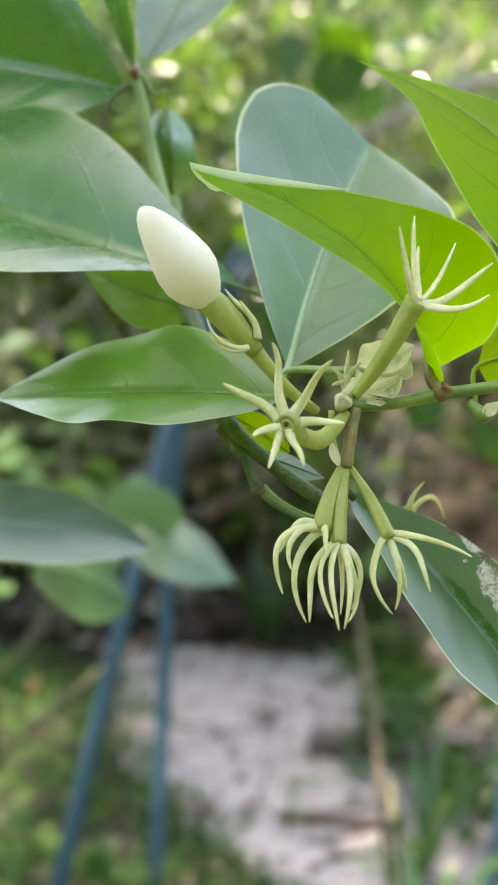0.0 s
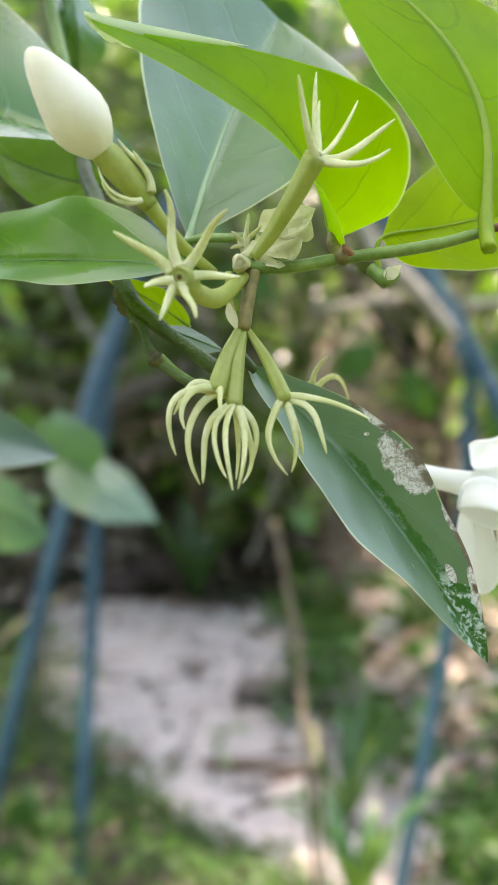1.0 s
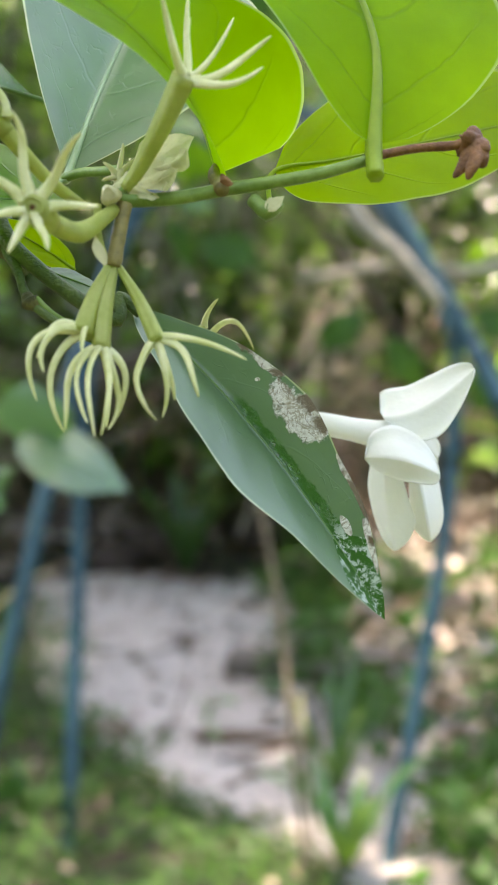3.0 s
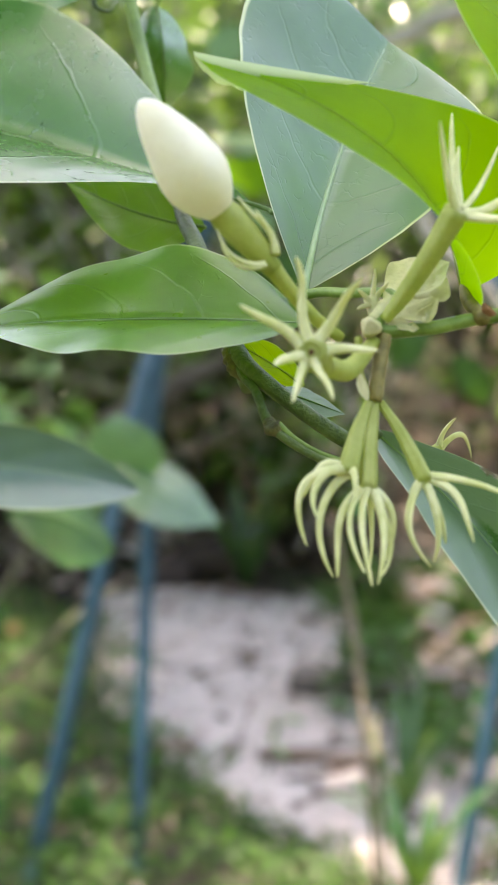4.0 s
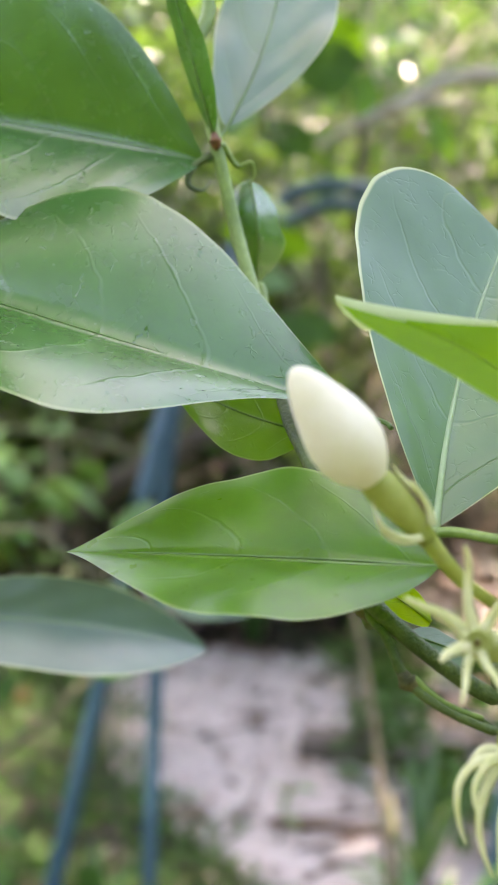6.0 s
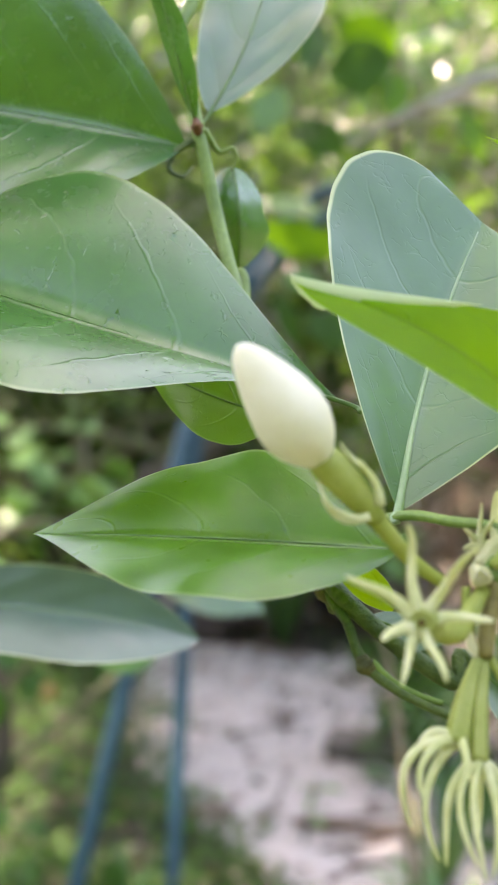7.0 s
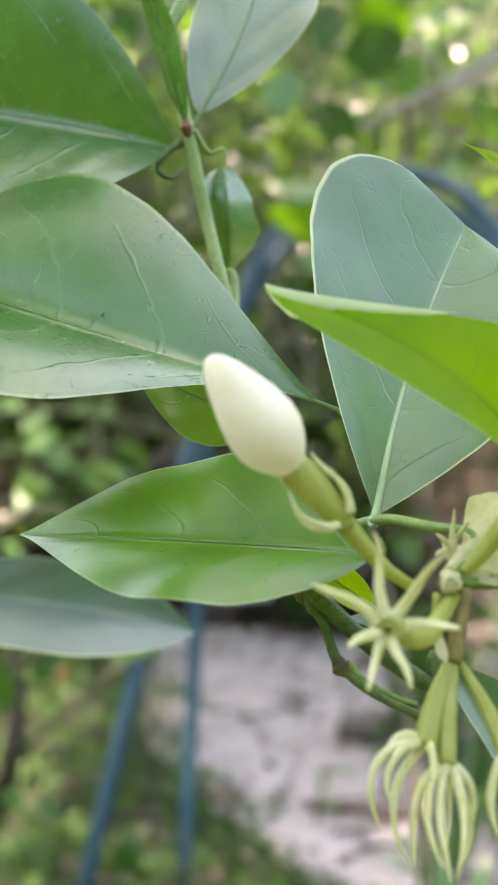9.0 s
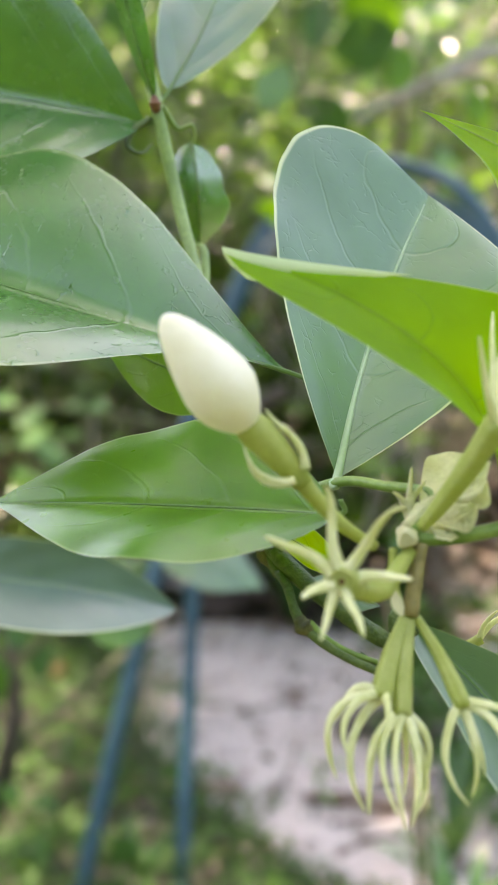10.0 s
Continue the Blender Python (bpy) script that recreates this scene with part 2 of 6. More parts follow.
# ---- mesh helpers ----
def mesh_object(name, bm, material, smooth=True):
    me = bpy.data.meshes.new(name)
    bm.normal_update()
    bm.to_mesh(me)
    bm.free()
    me.materials.append(material)
    if smooth:
        me.polygons.foreach_set("use_smooth", [True] * len(me.polygons))
    return new(name, me)


def part(name, bm, material, parent, label=""):
    ob = mesh_object(name, bm, material)
    ob.parent = parent
    if parent is not None and parent.type == "EMPTY":
        ob.matrix_parent_inverse = Matrix.Translation(-Vector(parent.location))
    elif parent is not None:
        ob.matrix_parent_inverse = Matrix.Identity(4)
    return tagged(ob, label) if label else ob


def thing(name, base, label, category, group="", kind=""):
    ob = new(name)
    ob.location = base
    ob.empty_display_size = 0.05
    return tagged(ob, label, category, group, kind)


def spline(points, n):
    """n points along a smooth line through the given ones."""
    p = [Vector(q) for q in points]
    p = [2 * p[0] - p[1], *p, 2 * p[-1] - p[-2]]
    out = []
    for k in range(n):
        s = k / (n - 1) * (len(p) - 3)
        i = min(int(s), len(p) - 4)
        t = s - i
        a, b, c, d = p[i:i + 4]
        out.append(0.5 * (2 * b + (c - a) * t + (2 * a - 5 * b + 4 * c - d) * t * t + (3 * b - a - 3 * c + d) * t ** 3))
    return out


def tube(bm, points, radius, sides=8, n=None, flat=1.0, lump=0.0, seed=0, ridge=0.0):
    """A closed tube along a smooth line; radius: a number or one per given point."""
    n = n or 6 * (len(points) - 1) + 1
    line = spline(points, n)
    rad = radius if isinstance(radius, (list, tuple)) else [radius] * len(points)
    rng = random.Random(seed)
    side = None
    rings = []
    for k, q in enumerate(line):
        s = k / (n - 1) * (len(rad) - 1)
        i = min(int(s), len(rad) - 2)
        r = rad[i] + (rad[i + 1] - rad[i]) * (s - i)
        r *= 1 + lump * (rng.random() - 0.5)
        d = (line[min(k + 1, n - 1)] - line[max(k - 1, 0)]).normalized()
        if side is None:
            side = d.orthogonal().normalized()
        side = (side - d * side.dot(d)).normalized()
        up = d.cross(side)
        rings.append([bm.verts.new(q + r * (1 + ridge * math.cos(5 * w)) * (math.cos(w) * side + flat * math.sin(w) * up)) for w in (2 * math.pi * j / sides for j in range(sides))])
    for a, b in zip(rings, rings[1:]):
        for j in range(sides):
            bm.faces.new((a[j], a[(j + 1) % sides], b[(j + 1) % sides], b[j]))
    bm.faces.new(rings[0][::-1])
    bm.faces.new(rings[-1])
    return bm


def along(base, mid, tip, s):
    """The point at s of the arc that passes mid half way."""
    base, mid, tip = Vector(base), Vector(mid), Vector(tip)
    c = 2 * mid - 0.5 * (base + tip)
    return (1 - s) ** 2 * base + 2 * s * (1 - s) * c + s * s * tip


def blade_width(s, peak, tip_power, base_power):
    if s <= peak:
        return math.sin(0.5 * math.pi * (s / peak)) ** base_power
    return max(math.cos(0.5 * math.pi * ((s - peak) / (1 - peak))), 0.0) ** tip_power


def blade(base, mid, tip, side_a, side_b, peak=0.42, tip_power=1.15, base_power=0.8, wave=0.02, seed=0, n=48, m=9, cup=0.0, quilt=0.009, tip_power_b=None, base_power_b=None):
    """A leaf blade: midrib on an arc, both halves reaching their widest points at peak. UV: across, along."""
    bm = bmesh.new()
    uvl = bm.loops.layers.uv.new("UVMap")
    rng = random.Random(seed)
    ph = [rng.random() * 6.28 for _ in range(4)]
    at = along(base, mid, tip, peak)
    va, vb = Vector(side_a) - at, Vector(side_b) - at
    size = (Vector(tip) - Vector(base)).length
    nrm = va.cross(Vector(tip) - Vector(base))
    nrm.normalize()
    rows, uvs = [], {}
    for i in range(n + 1):
        s = i / n
        c = along(base, mid, tip, s)
        w_a = blade_width(s, peak, tip_power, base_power)
        w_b = blade_width(s, peak, tip_power_b or tip_power, base_power_b or base_power)
        row = []
        for j in range(-m, m + 1):
            a = abs(j) / m
            v, w = (va, w_a) if j < 0 else (vb, w_b)
            bulge = (cup + quilt * (math.cos(2 * math.pi * (5 * s - 1.3 * a ** 1.4) + ph[3]) + math.sin(9 * s + 4 * a + ph[1] + (j < 0)))) * size * (a - a * a) * w
            ripple = wave * size * a * a * w * (math.sin(s * 11 + ph[0] + (1.7 if j < 0 else 0)) * 0.5 + math.sin(s * 23 + ph[1] + (j < 0)) * 0.22)
            jag = 1 + 0.003 * math.sin(s * 61 + ph[2] + (j < 0)) * a
            vert = bm.verts.new(c + v * (a * w * jag) + nrm * (ripple + bulge - 0.012 * size * (1 - a) ** 3 * w))
            uvs[vert] = (0.5 + 0.5 * j / m, s)
            row.append(vert)
        rows.append(row)
    for p, q in zip(rows, rows[1:]):
        for j in range(2 * m):
            f = bm.faces.new((p[j], p[j + 1], q[j + 1], q[j]))
            for lp in f.loops:
                lp[uvl].uv = uvs[lp.vert]
    return bm


def leaf(parent, material, base, mid, tip, side_a, side_b, stalk=None, rib=0.00026, rib_mat=None, label="", **kw):
    """A leaf part with its midrib, and its stalk to the stem."""
    ob = part("leaf", blade(base, mid, tip, side_a, side_b, **kw), material, parent, label)
    bm = bmesh.new()
    lift = (Vector(side_a) - Vector(base)).cross(Vector(tip) - Vector(base)).normalized() * (-0.012 * (Vector(tip) - Vector(base)).length)
    pts = [along(base, mid, tip, s) + lift * blade_width(s, kw.get("peak", 0.42), 1.0, 0.8) for s in (0, 0.25, 0.5, 0.75, 0.96)]
    if stalk:
        pts.insert(0, Vector(stalk))
    tube(bm, pts, [rib * 2.0] * (1 + bool(stalk)) + [rib * 1.2, rib, rib * 0.7, rib * 0.3], 6)
    part("midrib", bm, rib_mat or RIB, ob)
    return ob


# ---- the jasmine ----
jasmine = thing("jasmine_plant", (-0.55, 0.35, 0.0), "arching jasmine shoot with glossy green leaves, one bud and spent calyxes", "plant")

bm = tube(bmesh.new(), [(-0.55, 0.35, 0.0), (-0.56, 0.36, 0.5), (-0.52, 0.36, 1.1), (-0.36, 0.36, 1.42), (-0.16, 0.345, 1.42), (-0.0456, 0.3655, 1.2419), (-0.0380, 0.3567, 1.2006), (-0.0333, 0.3508, 1.1800), (-0.0273, 0.3431, 1.1543), (-0.0207, 0.3268, 1.1316), (-0.0179, 0.3079, 1.1195)],
          [0.005, 0.0045, 0.004, 0.003, 0.0022, 0.0018, 0.0018, 0.0018, 0.0017, 0.0016, 0.0014], 10, 110)
part("lower_stem", tube(bmesh.new(), [(-0.0195, 0.3179, 1.1256), (-0.0163, 0.3022, 1.1145), (-0.0123, 0.2890, 1.1067), (-0.0054, 0.2643, 1.0891), (0.0035, 0.2550, 1.0805), (0.0180, 0.2516, 1.0710), (0.0194, 0.2542, 1.0752), (0.0234, 0.2538, 1.0718)], [0.0014, 0.0018, 0.0019, 0.0019, 0.0017, 0.0016, 0.0014, 0.0009], 12, None, 1.0, 0.1), STEM_SHADED, jasmine, "dark olive lower stem with shade in its colour")
part("stem", bm, STEM, jasmine)
bm = tube(bmesh.new(), [(-0.0054, 0.2644, 1.0897), (-0.0037, 0.2595, 1.0839), (-0.0011, 0.2551, 1.0810), (0.0016, 0.2502, 1.0752), (0.0081, 0.2475, 1.0704), (0.0173, 0.2469, 1.0664), (0.0126, 0.2513, 1.0685)], [0.0008, 0.0009, 0.0009, 0.0010, 0.0008, 0.0008, 0.0007], 10, None, 1.0, 0.12)
part("side_shoot", bm, STEM_SHADED, jasmine)
bm = tube(bmesh.new(), [(-0.0031, 0.2709, 1.0930), (0.0091, 0.2617, 1.0992), (0.0171, 0.2537, 1.1000), (0.0245, 0.2456, 1.1001), (0.0205, 0.2378, 1.0947), (0.0296, 0.2388, 1.0946), (0.0396, 0.2400, 1.0963), (0.0567, 0.2384, 1.0991), (0.0682, 0.2368, 1.1023)], [0.0010, 0.0010, 0.0010, 0.0009, 0.0012, 0.0013, 0.0013, 0.0012, 0.0010], 10)
part("flowering_branch", bm, STEM, jasmine, "slender green twig carrying flowers")
bm = tube(bmesh.new(), [(0.0660, 0.2358, 1.1021), (0.0747, 0.2360, 1.1038), (0.0821, 0.2351, 1.1044), (0.0853, 0.2352, 1.1050)], [0.0009, 0.0008, 0.0009, 0.0014], 8, lump=0.2)
part("twig_end", bm, BROWN, jasmine, "withered brown twig end")

leaf(jasmine, LEAF_TOP, (-0.0001, 0.2900, 1.1170), (-0.0540, 0.2966, 1.1336), (-0.0973, 0.3088, 1.1455), (-0.0526, 0.3230, 1.1652), (-0.0657, 0.2620, 1.1234), stalk=(0.0036, 0.2871, 1.1152), peak=0.6, tip_power=0.9, tip_power_b=0.56, base_power=1.2, base_power_b=2.4, seed=1, cup=0.075, quilt=0.003, wave=0.01)
leaf(jasmine, LEAF_TOP, (-0.0357, 0.3489, 1.1737), (-0.0699, 0.3468, 1.1807), (-0.1110, 0.3425, 1.1858), (-0.0711, 0.3508, 1.2165), (-0.0762, 0.3164, 1.1581), stalk=(-0.0330, 0.3504, 1.1773), peak=0.5, tip_power=0.9, base_power=0.9, seed=2, cup=0.07)
leaf(jasmine, LEAF_PALE, (-0.0301, 0.3541, 1.1825), (-0.0173, 0.3872, 1.2168), (-0.0111, 0.4236, 1.2601), (-0.0316, 0.3791, 1.2164), (0.0012, 0.3925, 1.2180), stalk=(-0.0326, 0.3506, 1.1791), peak=0.45, base_power=0.7, seed=3)
leaf(jasmine, LEAF_TOP, (-0.0336, 0.3497, 1.1799), (-0.0388, 0.3494, 1.1993), (-0.0471, 0.3534, 1.2278), (-0.0426, 0.3518, 1.2017), (-0.0342, 0.3441, 1.1970), peak=0.45, seed=4)
leaf(jasmine, LEAF_TOP, (-0.0243, 0.3553, 1.1695), (-0.0224, 0.3485, 1.1565), (-0.0227, 0.3567, 1.1435), (-0.0295, 0.3537, 1.1581), (-0.0153, 0.3605, 1.1556), peak=0.5, tip_power=0.7, base_power=0.5, wave=0.07, seed=5, cup=0.2)
leaf(jasmine, LEAF_UP, (0.0088, 0.2637, 1.0995), (0.0181, 0.2908, 1.1272), (0.0314, 0.3108, 1.1542), (-0.0006, 0.3051, 1.1641), (0.0502, 0.2884, 1.1321), rib=0.0005, rib_mat=RIB_PALE, stalk=(0.0079, 0.2616, 1.0990), peak=0.72, tip_power=0.3, tip_power_b=1.0, base_power=0.95, seed=6, cup=-0.05, n=72)
leaf(jasmine, LEAF_LIP, (0.0390, 0.2548, 1.0995), (0.0235, 0.2443, 1.1257), (-0.0122, 0.2472, 1.1432), (0.0530, 0.2620, 1.1273), (0.0337, 0.2331, 1.1102), stalk=(0.0406, 0.2513, 1.0972), rib=0.00006, rib_mat=RIB_GLOW, peak=0.37, tip_power=1.75, tip_power_b=0.4, base_power=0.22, base_power_b=0.42, seed=7, wave=0.01, quilt=0.004)
leaf(jasmine, LEAF_GLOW, (0.0673, 0.2361, 1.1044), (0.0609, 0.2575, 1.1413), (0.0249, 0.2775, 1.1692), (0.0431, 0.2503, 1.1403), (0.0966, 0.2668, 1.1359), stalk=(0.0670, 0.2313, 1.0986), rib=0.0008, rib_mat=RIB_GLOW, peak=0.42, base_power=0.6, seed=8)
leaf(jasmine, LEAF_GLOW, (0.0511, 0.2618, 1.1005), (0.0820, 0.2729, 1.1072), (0.1274, 0.2873, 1.1165), (0.0801, 0.2610, 1.0948), (0.0831, 0.2884, 1.1244), stalk=(0.0495, 0.2548, 1.0934), rib_mat=RIB_GLOW, peak=0.45, tip_power=0.8, base_power=0.5, seed=9)
leaf(jasmine, LEAF_SCAR, (0.0221, 0.2579, 1.0727), (0.0476, 0.2445, 1.0492), (0.0704, 0.2286, 1.0151), (0.0385, 0.2261, 1.0473), (0.0574, 0.2428, 1.0545), peak=0.5, tip_power=0.9, base_power=0.75, seed=10, label="dark glossy leaf with dry silvery insect scars")
leaf(jasmine, LEAF_MID, (0.0086, 0.2569, 1.0940), (-0.0251, 0.2621, 1.0951), (-0.0628, 0.2797, 1.0912), (-0.0198, 0.2791, 1.1083), (-0.0271, 0.2362, 1.0903), stalk=(0.0091, 0.2573, 1.0968), peak=0.45, tip_power=1.2, base_power=0.7, seed=11, cup=0.06, wave=0.028)
leaf(jasmine, LEAF_DIM, (-0.1504, 0.4317, 1.0301), (-0.0881, 0.4316, 1.0291), (-0.0369, 0.4283, 1.0201), (-0.0862, 0.4337, 1.0442), (-0.0823, 0.4021, 1.0211), stalk=(-0.17, 0.43, 1.10), peak=0.5, tip_power=0.8, seed=12)
leaf(jasmine, LEAF_GLOW, (0.0093, 0.2680, 1.0800), (-0.0002, 0.2690, 1.0865), (-0.0115, 0.2687, 1.0918), (0.0048, 0.2721, 1.0872), (0.0027, 0.2653, 1.0819), peak=0.3, tip_power=1.1, base_power=0.4, seed=13, rib_mat=RIB_GLOW)
leaf(jasmine, LEAF_MID, (-0.0112, 0.3018, 1.1121), (-0.0290, 0.3125, 1.1164), (-0.0464, 0.3237, 1.1239), (-0.0280, 0.3242, 1.1272), (-0.0292, 0.3012, 1.1076), peak=0.5, seed=14)
leaf(jasmine, LEAF_PALE, (0.0029, 0.2590, 1.0806), (0.0090, 0.2587, 1.0785), (0.0170, 0.2583, 1.0756), (0.0097, 0.2630, 1.0801), (0.0084, 0.2543, 1.0760), peak=0.45, seed=15)



def rolled_margin(base, mid, tip, side, peak, tip_power, start, width):
    """The margin of a leaf that rolls forward over the blade, from start to the leaf's tip."""
    bm = bmesh.new()
    off = Vector(side) - along(base, mid, tip, peak)
    rows = []
    for i in range(25):
        s = start + (1 - start) * i / 24
        c = along(base, mid, tip, s)
        e = c + off * blade_width(s, peak, tip_power, 0.6)
        w = width * math.sin(0.5 * math.pi * min(i / 20, 1.0)) ** 1.3 * math.sqrt(max(1 - (max(i - 18, 0) / 6.2) ** 2, 0.0))
        down = Vector((0.15, 0, -1)).normalized()
        rows.append([bm.verts.new(e + down * w * a + Vector((0, -1, 0)) * (0.0005 + 0.22 * w * math.sin(math.pi * min(a + 0.1, 1.0))) + Vector((0, 0, 0.0004))) for a in (0.0, 0.2, 0.4, 0.6, 0.8, 0.93 + 0.07 * math.sin(i * 1.9))])
    for p, q in zip(rows, rows[1:]):
        for j in range(5):
            bm.faces.new((p[j], p[j + 1], q[j + 1], q[j]))
    return bm


part("rolled_tip", rolled_margin((0.0390, 0.2548, 1.0995), (0.0235, 0.2443, 1.1257), (-0.0122, 0.2472, 1.1432), (0.0530, 0.2620, 1.1273), 0.37, 1.75, 0.72, 0.0055), LEAF_TIP, jasmine, "pale rolled leaf tip")

part("node_scar", tube(bmesh.new(), [(-0.0334, 0.3493, 1.1805), (-0.0330, 0.3480, 1.1785), (-0.0327, 0.3488, 1.1767)], [0.0007, 0.0016, 0.0009], 10, None, 1.0, 0.25), BROWN, jasmine, "brown leaf scar at the node")
part("stem_node", tube(bmesh.new(), [(-0.0062, 0.2648, 1.0895), (-0.0054, 0.2635, 1.0870), (-0.0040, 0.2621, 1.0845), (-0.0027, 0.2608, 1.0827)], [0.0014, 0.0024, 0.0023, 0.0012], 12, None, 1.0, 0.25, 3), BROWN_GREEN, jasmine, "knotted brownish stem node")
part("stem_node", tube(bmesh.new(), [(0.0012, 0.2503, 1.0762), (0.0019, 0.2496, 1.0748), (0.0035, 0.2495, 1.0736)], [0.0011, 0.0018, 0.0011], 12, None, 1.0, 0.25, 4), BROWN_GREEN, jasmine)
part("twig", tube(bmesh.new(), [(0.0031, 0.2497, 1.0754), (0.0062, 0.2488, 1.0725), (0.0105, 0.2485, 1.0699), (0.0155, 0.2482, 1.0683)], [0.0007, 0.0007, 0.0007, 0.0005], 8), STEM, jasmine)
part("twig", tube(bmesh.new(), [(-0.0083, 0.2846, 1.0971), (-0.0071, 0.2808, 1.0920), (-0.0047, 0.2739, 1.0858), (-0.0019, 0.2670, 1.0799)], [0.0016, 0.0017, 0.0018, 0.0019], 10, None, 1.0, 0.1), STEM_SHADED, jasmine)
part("hooked_stalk", tube(bmesh.new(), [(-0.0312, 0.3495, 1.1781), (-0.0277, 0.3508, 1.1728), (-0.0241, 0.3509, 1.1737), (-0.0233, 0.3515, 1.1706), (-0.0246, 0.3521, 1.1683)], [0.0008, 0.0007, 0.0005, 0.0004, 0.0003], 8), STEM, jasmine)
part("hooked_stalk", tube(bmesh.new(), [(-0.0343, 0.3491, 1.1753), (-0.0388, 0.3466, 1.1718), (-0.0397, 0.3450, 1.1679), (-0.0364, 0.3448, 1.1663), (-0.0340, 0.3472, 1.1688)], [0.0009, 0.0009, 0.0007, 0.0005, 0.0003], 8), STEM_SHADED, jasmine)
part("side_stem", tube(bmesh.new(), [(-0.0237, 0.3496, 1.1433), (-0.0212, 0.3484, 1.1419), (-0.0203, 0.3398, 1.1310), (-0.0180, 0.3213, 1.1214)], [0.0006, 0.0012, 0.0012, 0.0010], 8), STEM, jasmine)


def lobes(parent, centre, tips, r0, bend, material=None, rim=0.0):
    """Tapered, curved calyx lobes from a centre to their tips. bend: how far their middles lift from the straight line."""
    for tip in tips:
        c, t = Vector(centre), Vector(tip)
        c = c + (t - c).normalized() * rim
        rng = random.Random(int(t.x * 1e5) + 7 * int(t.z * 1e5))
        lift = Vector(bend) * (t - c).length * rng.uniform(0.85, 1.25)
        sway = (t - c).orthogonal().normalized() * (t - c).length * rng.uniform(-0.05, 0.05)
        line = [c.lerp(t, w) + lift * 4 * w ** 0.85 * (1 - w ** 0.85) + sway * math.sin(2 * math.pi * w) for w in (0, 0.12, 0.28, 0.46, 0.64, 0.82, 0.94, 1.0)]
        part("lobe", tube(bmesh.new(), line, [r0 * q for q in (1.5, 1.28, 1.08, 0.95, 0.80, 0.60, 0.40, 0.16)], 10, 29, 0.62, 0.05), material or LOBE, parent)


def revolve(bm, a, b, profile, sides=18, twist=0.0, ridge=0.0):
    """A turned body from a to b; profile: (along, radius) pairs."""
    a, b = Vector(a), Vector(b)
    d = (b - a).normalized()
    u = d.orthogonal().normalized()
    v = d.cross(u)
    rings = []
    for s, r in profile:
        ring = []
        for j in range(sides):
            w = 2 * math.pi * j / sides
            rr = r * (1 + ridge * math.sin(3 * w + twist * s))
            ring.append(bm.verts.new(a.lerp(b, s) + rr * (math.cos(w) * u + math.sin(w) * v)))
        rings.append(ring)
    for p, q in zip(rings, rings[1:]):
        for j in range(sides):
            bm.faces.new((p[j], p[(j + 1) % sides], q[(j + 1) % sides], q[j]))
    bm.faces.new(rings[0][::-1])
    bm.faces.new(rings[-1])
    return bm


# the bud
bud = part("flower_bud", revolve(bmesh.new(), (-0.0073, 0.2290, 1.1151), (-0.0205, 0.2255, 1.1332), [(0, 0.0020), (0.04, 0.0029), (0.10, 0.0040), (0.18, 0.0051), (0.28, 0.0059), (0.40, 0.0060), (0.56, 0.0053), (0.72, 0.0042), (0.85, 0.0031), (0.94, 0.0020), (0.985, 0.0010), (1.0, 0.0002)], 24, 5.0, 0.025), BUD, jasmine, "plump creamy white closed bud")
part("bud_tube", tube(bmesh.new(), [(-0.0080, 0.2292, 1.1161), (-0.0060, 0.2292, 1.1140), (-0.0021, 0.2293, 1.1098), (0.0015, 0.2297, 1.1055)], [0.0025, 0.0030, 0.0025, 0.0016], 16, None, 1.0, 0.05), CALYX, bud)
part("pedicel", tube(bmesh.new(), [(0.0008, 0.2297, 1.1066), (0.0030, 0.2300, 1.1036), (0.0081, 0.2332, 1.0977), (0.0137, 0.2366, 1.0932)], [0.0017, 0.0014, 0.0012, 0.0010], 10), CALYX, bud)
lobes(bud, (-0.0001, 0.2269, 1.1067), [(-0.0081, 0.2252, 1.1126), (-0.0075, 0.2258, 1.1101)], 0.0005, (-0.14, -0.1, -0.16))
lobes(bud, (0.0023, 0.2284, 1.1070), [(-0.0047, 0.2289, 1.1179), (-0.0018, 0.2271, 1.1157)], 0.0007, (0.06, 0.05, 0.05), None, 0.0014)

# the star-shaped calyx that faces out
star = part("spent_calyx", revolve(bmesh.new(), (0.0098, 0.2225, 1.0898), (0.0070, 0.2178, 1.0929), [(0, 0.0016), (0.3, 0.0022), (0.7, 0.0027), (0.92, 0.0027), (1.0, 0.0022), (0.9, 0.0012), (0.9, 0.0003)], 18), CALYX, jasmine, "star-shaped pale green calyx that lost its flower")
part("pedicel", tube(bmesh.new(), [(0.0093, 0.2220, 1.0903), (0.0141, 0.2269, 1.0887), (0.0196, 0.2355, 1.0926)], [0.0018, 0.0019, 0.0012], 10), CALYX, star)
lobes(star, (0.0070, 0.2179, 1.0929), [(0.0043, 0.2155, 1.1082), (0.0154, 0.2160, 1.1050), (0.0179, 0.2174, 1.0931), (0.0099, 0.2103, 1.0861), (0.0035, 0.2103, 1.0857), (0.0008, 0.2131, 1.0913), (-0.0047, 0.2134, 1.1009)], 0.00095, (0, 0.08, 0.03), None, 0.0017)
part("disc", revolve(bmesh.new(), (0.0071, 0.2183, 1.0928), (0.0069, 0.2162, 1.0930), [(0, 0.0024), (0.55, 0.0025), (0.9, 0.0021), (1.0, 0.0016), (0.9, 0.0013), (0.8, 0.0011), (0.95, 0.0008), (1.0, 0.0006), (0.6, 0.0004), (0.5, 0.0002)], 18, 1.0, 0.05), CALYX, star)
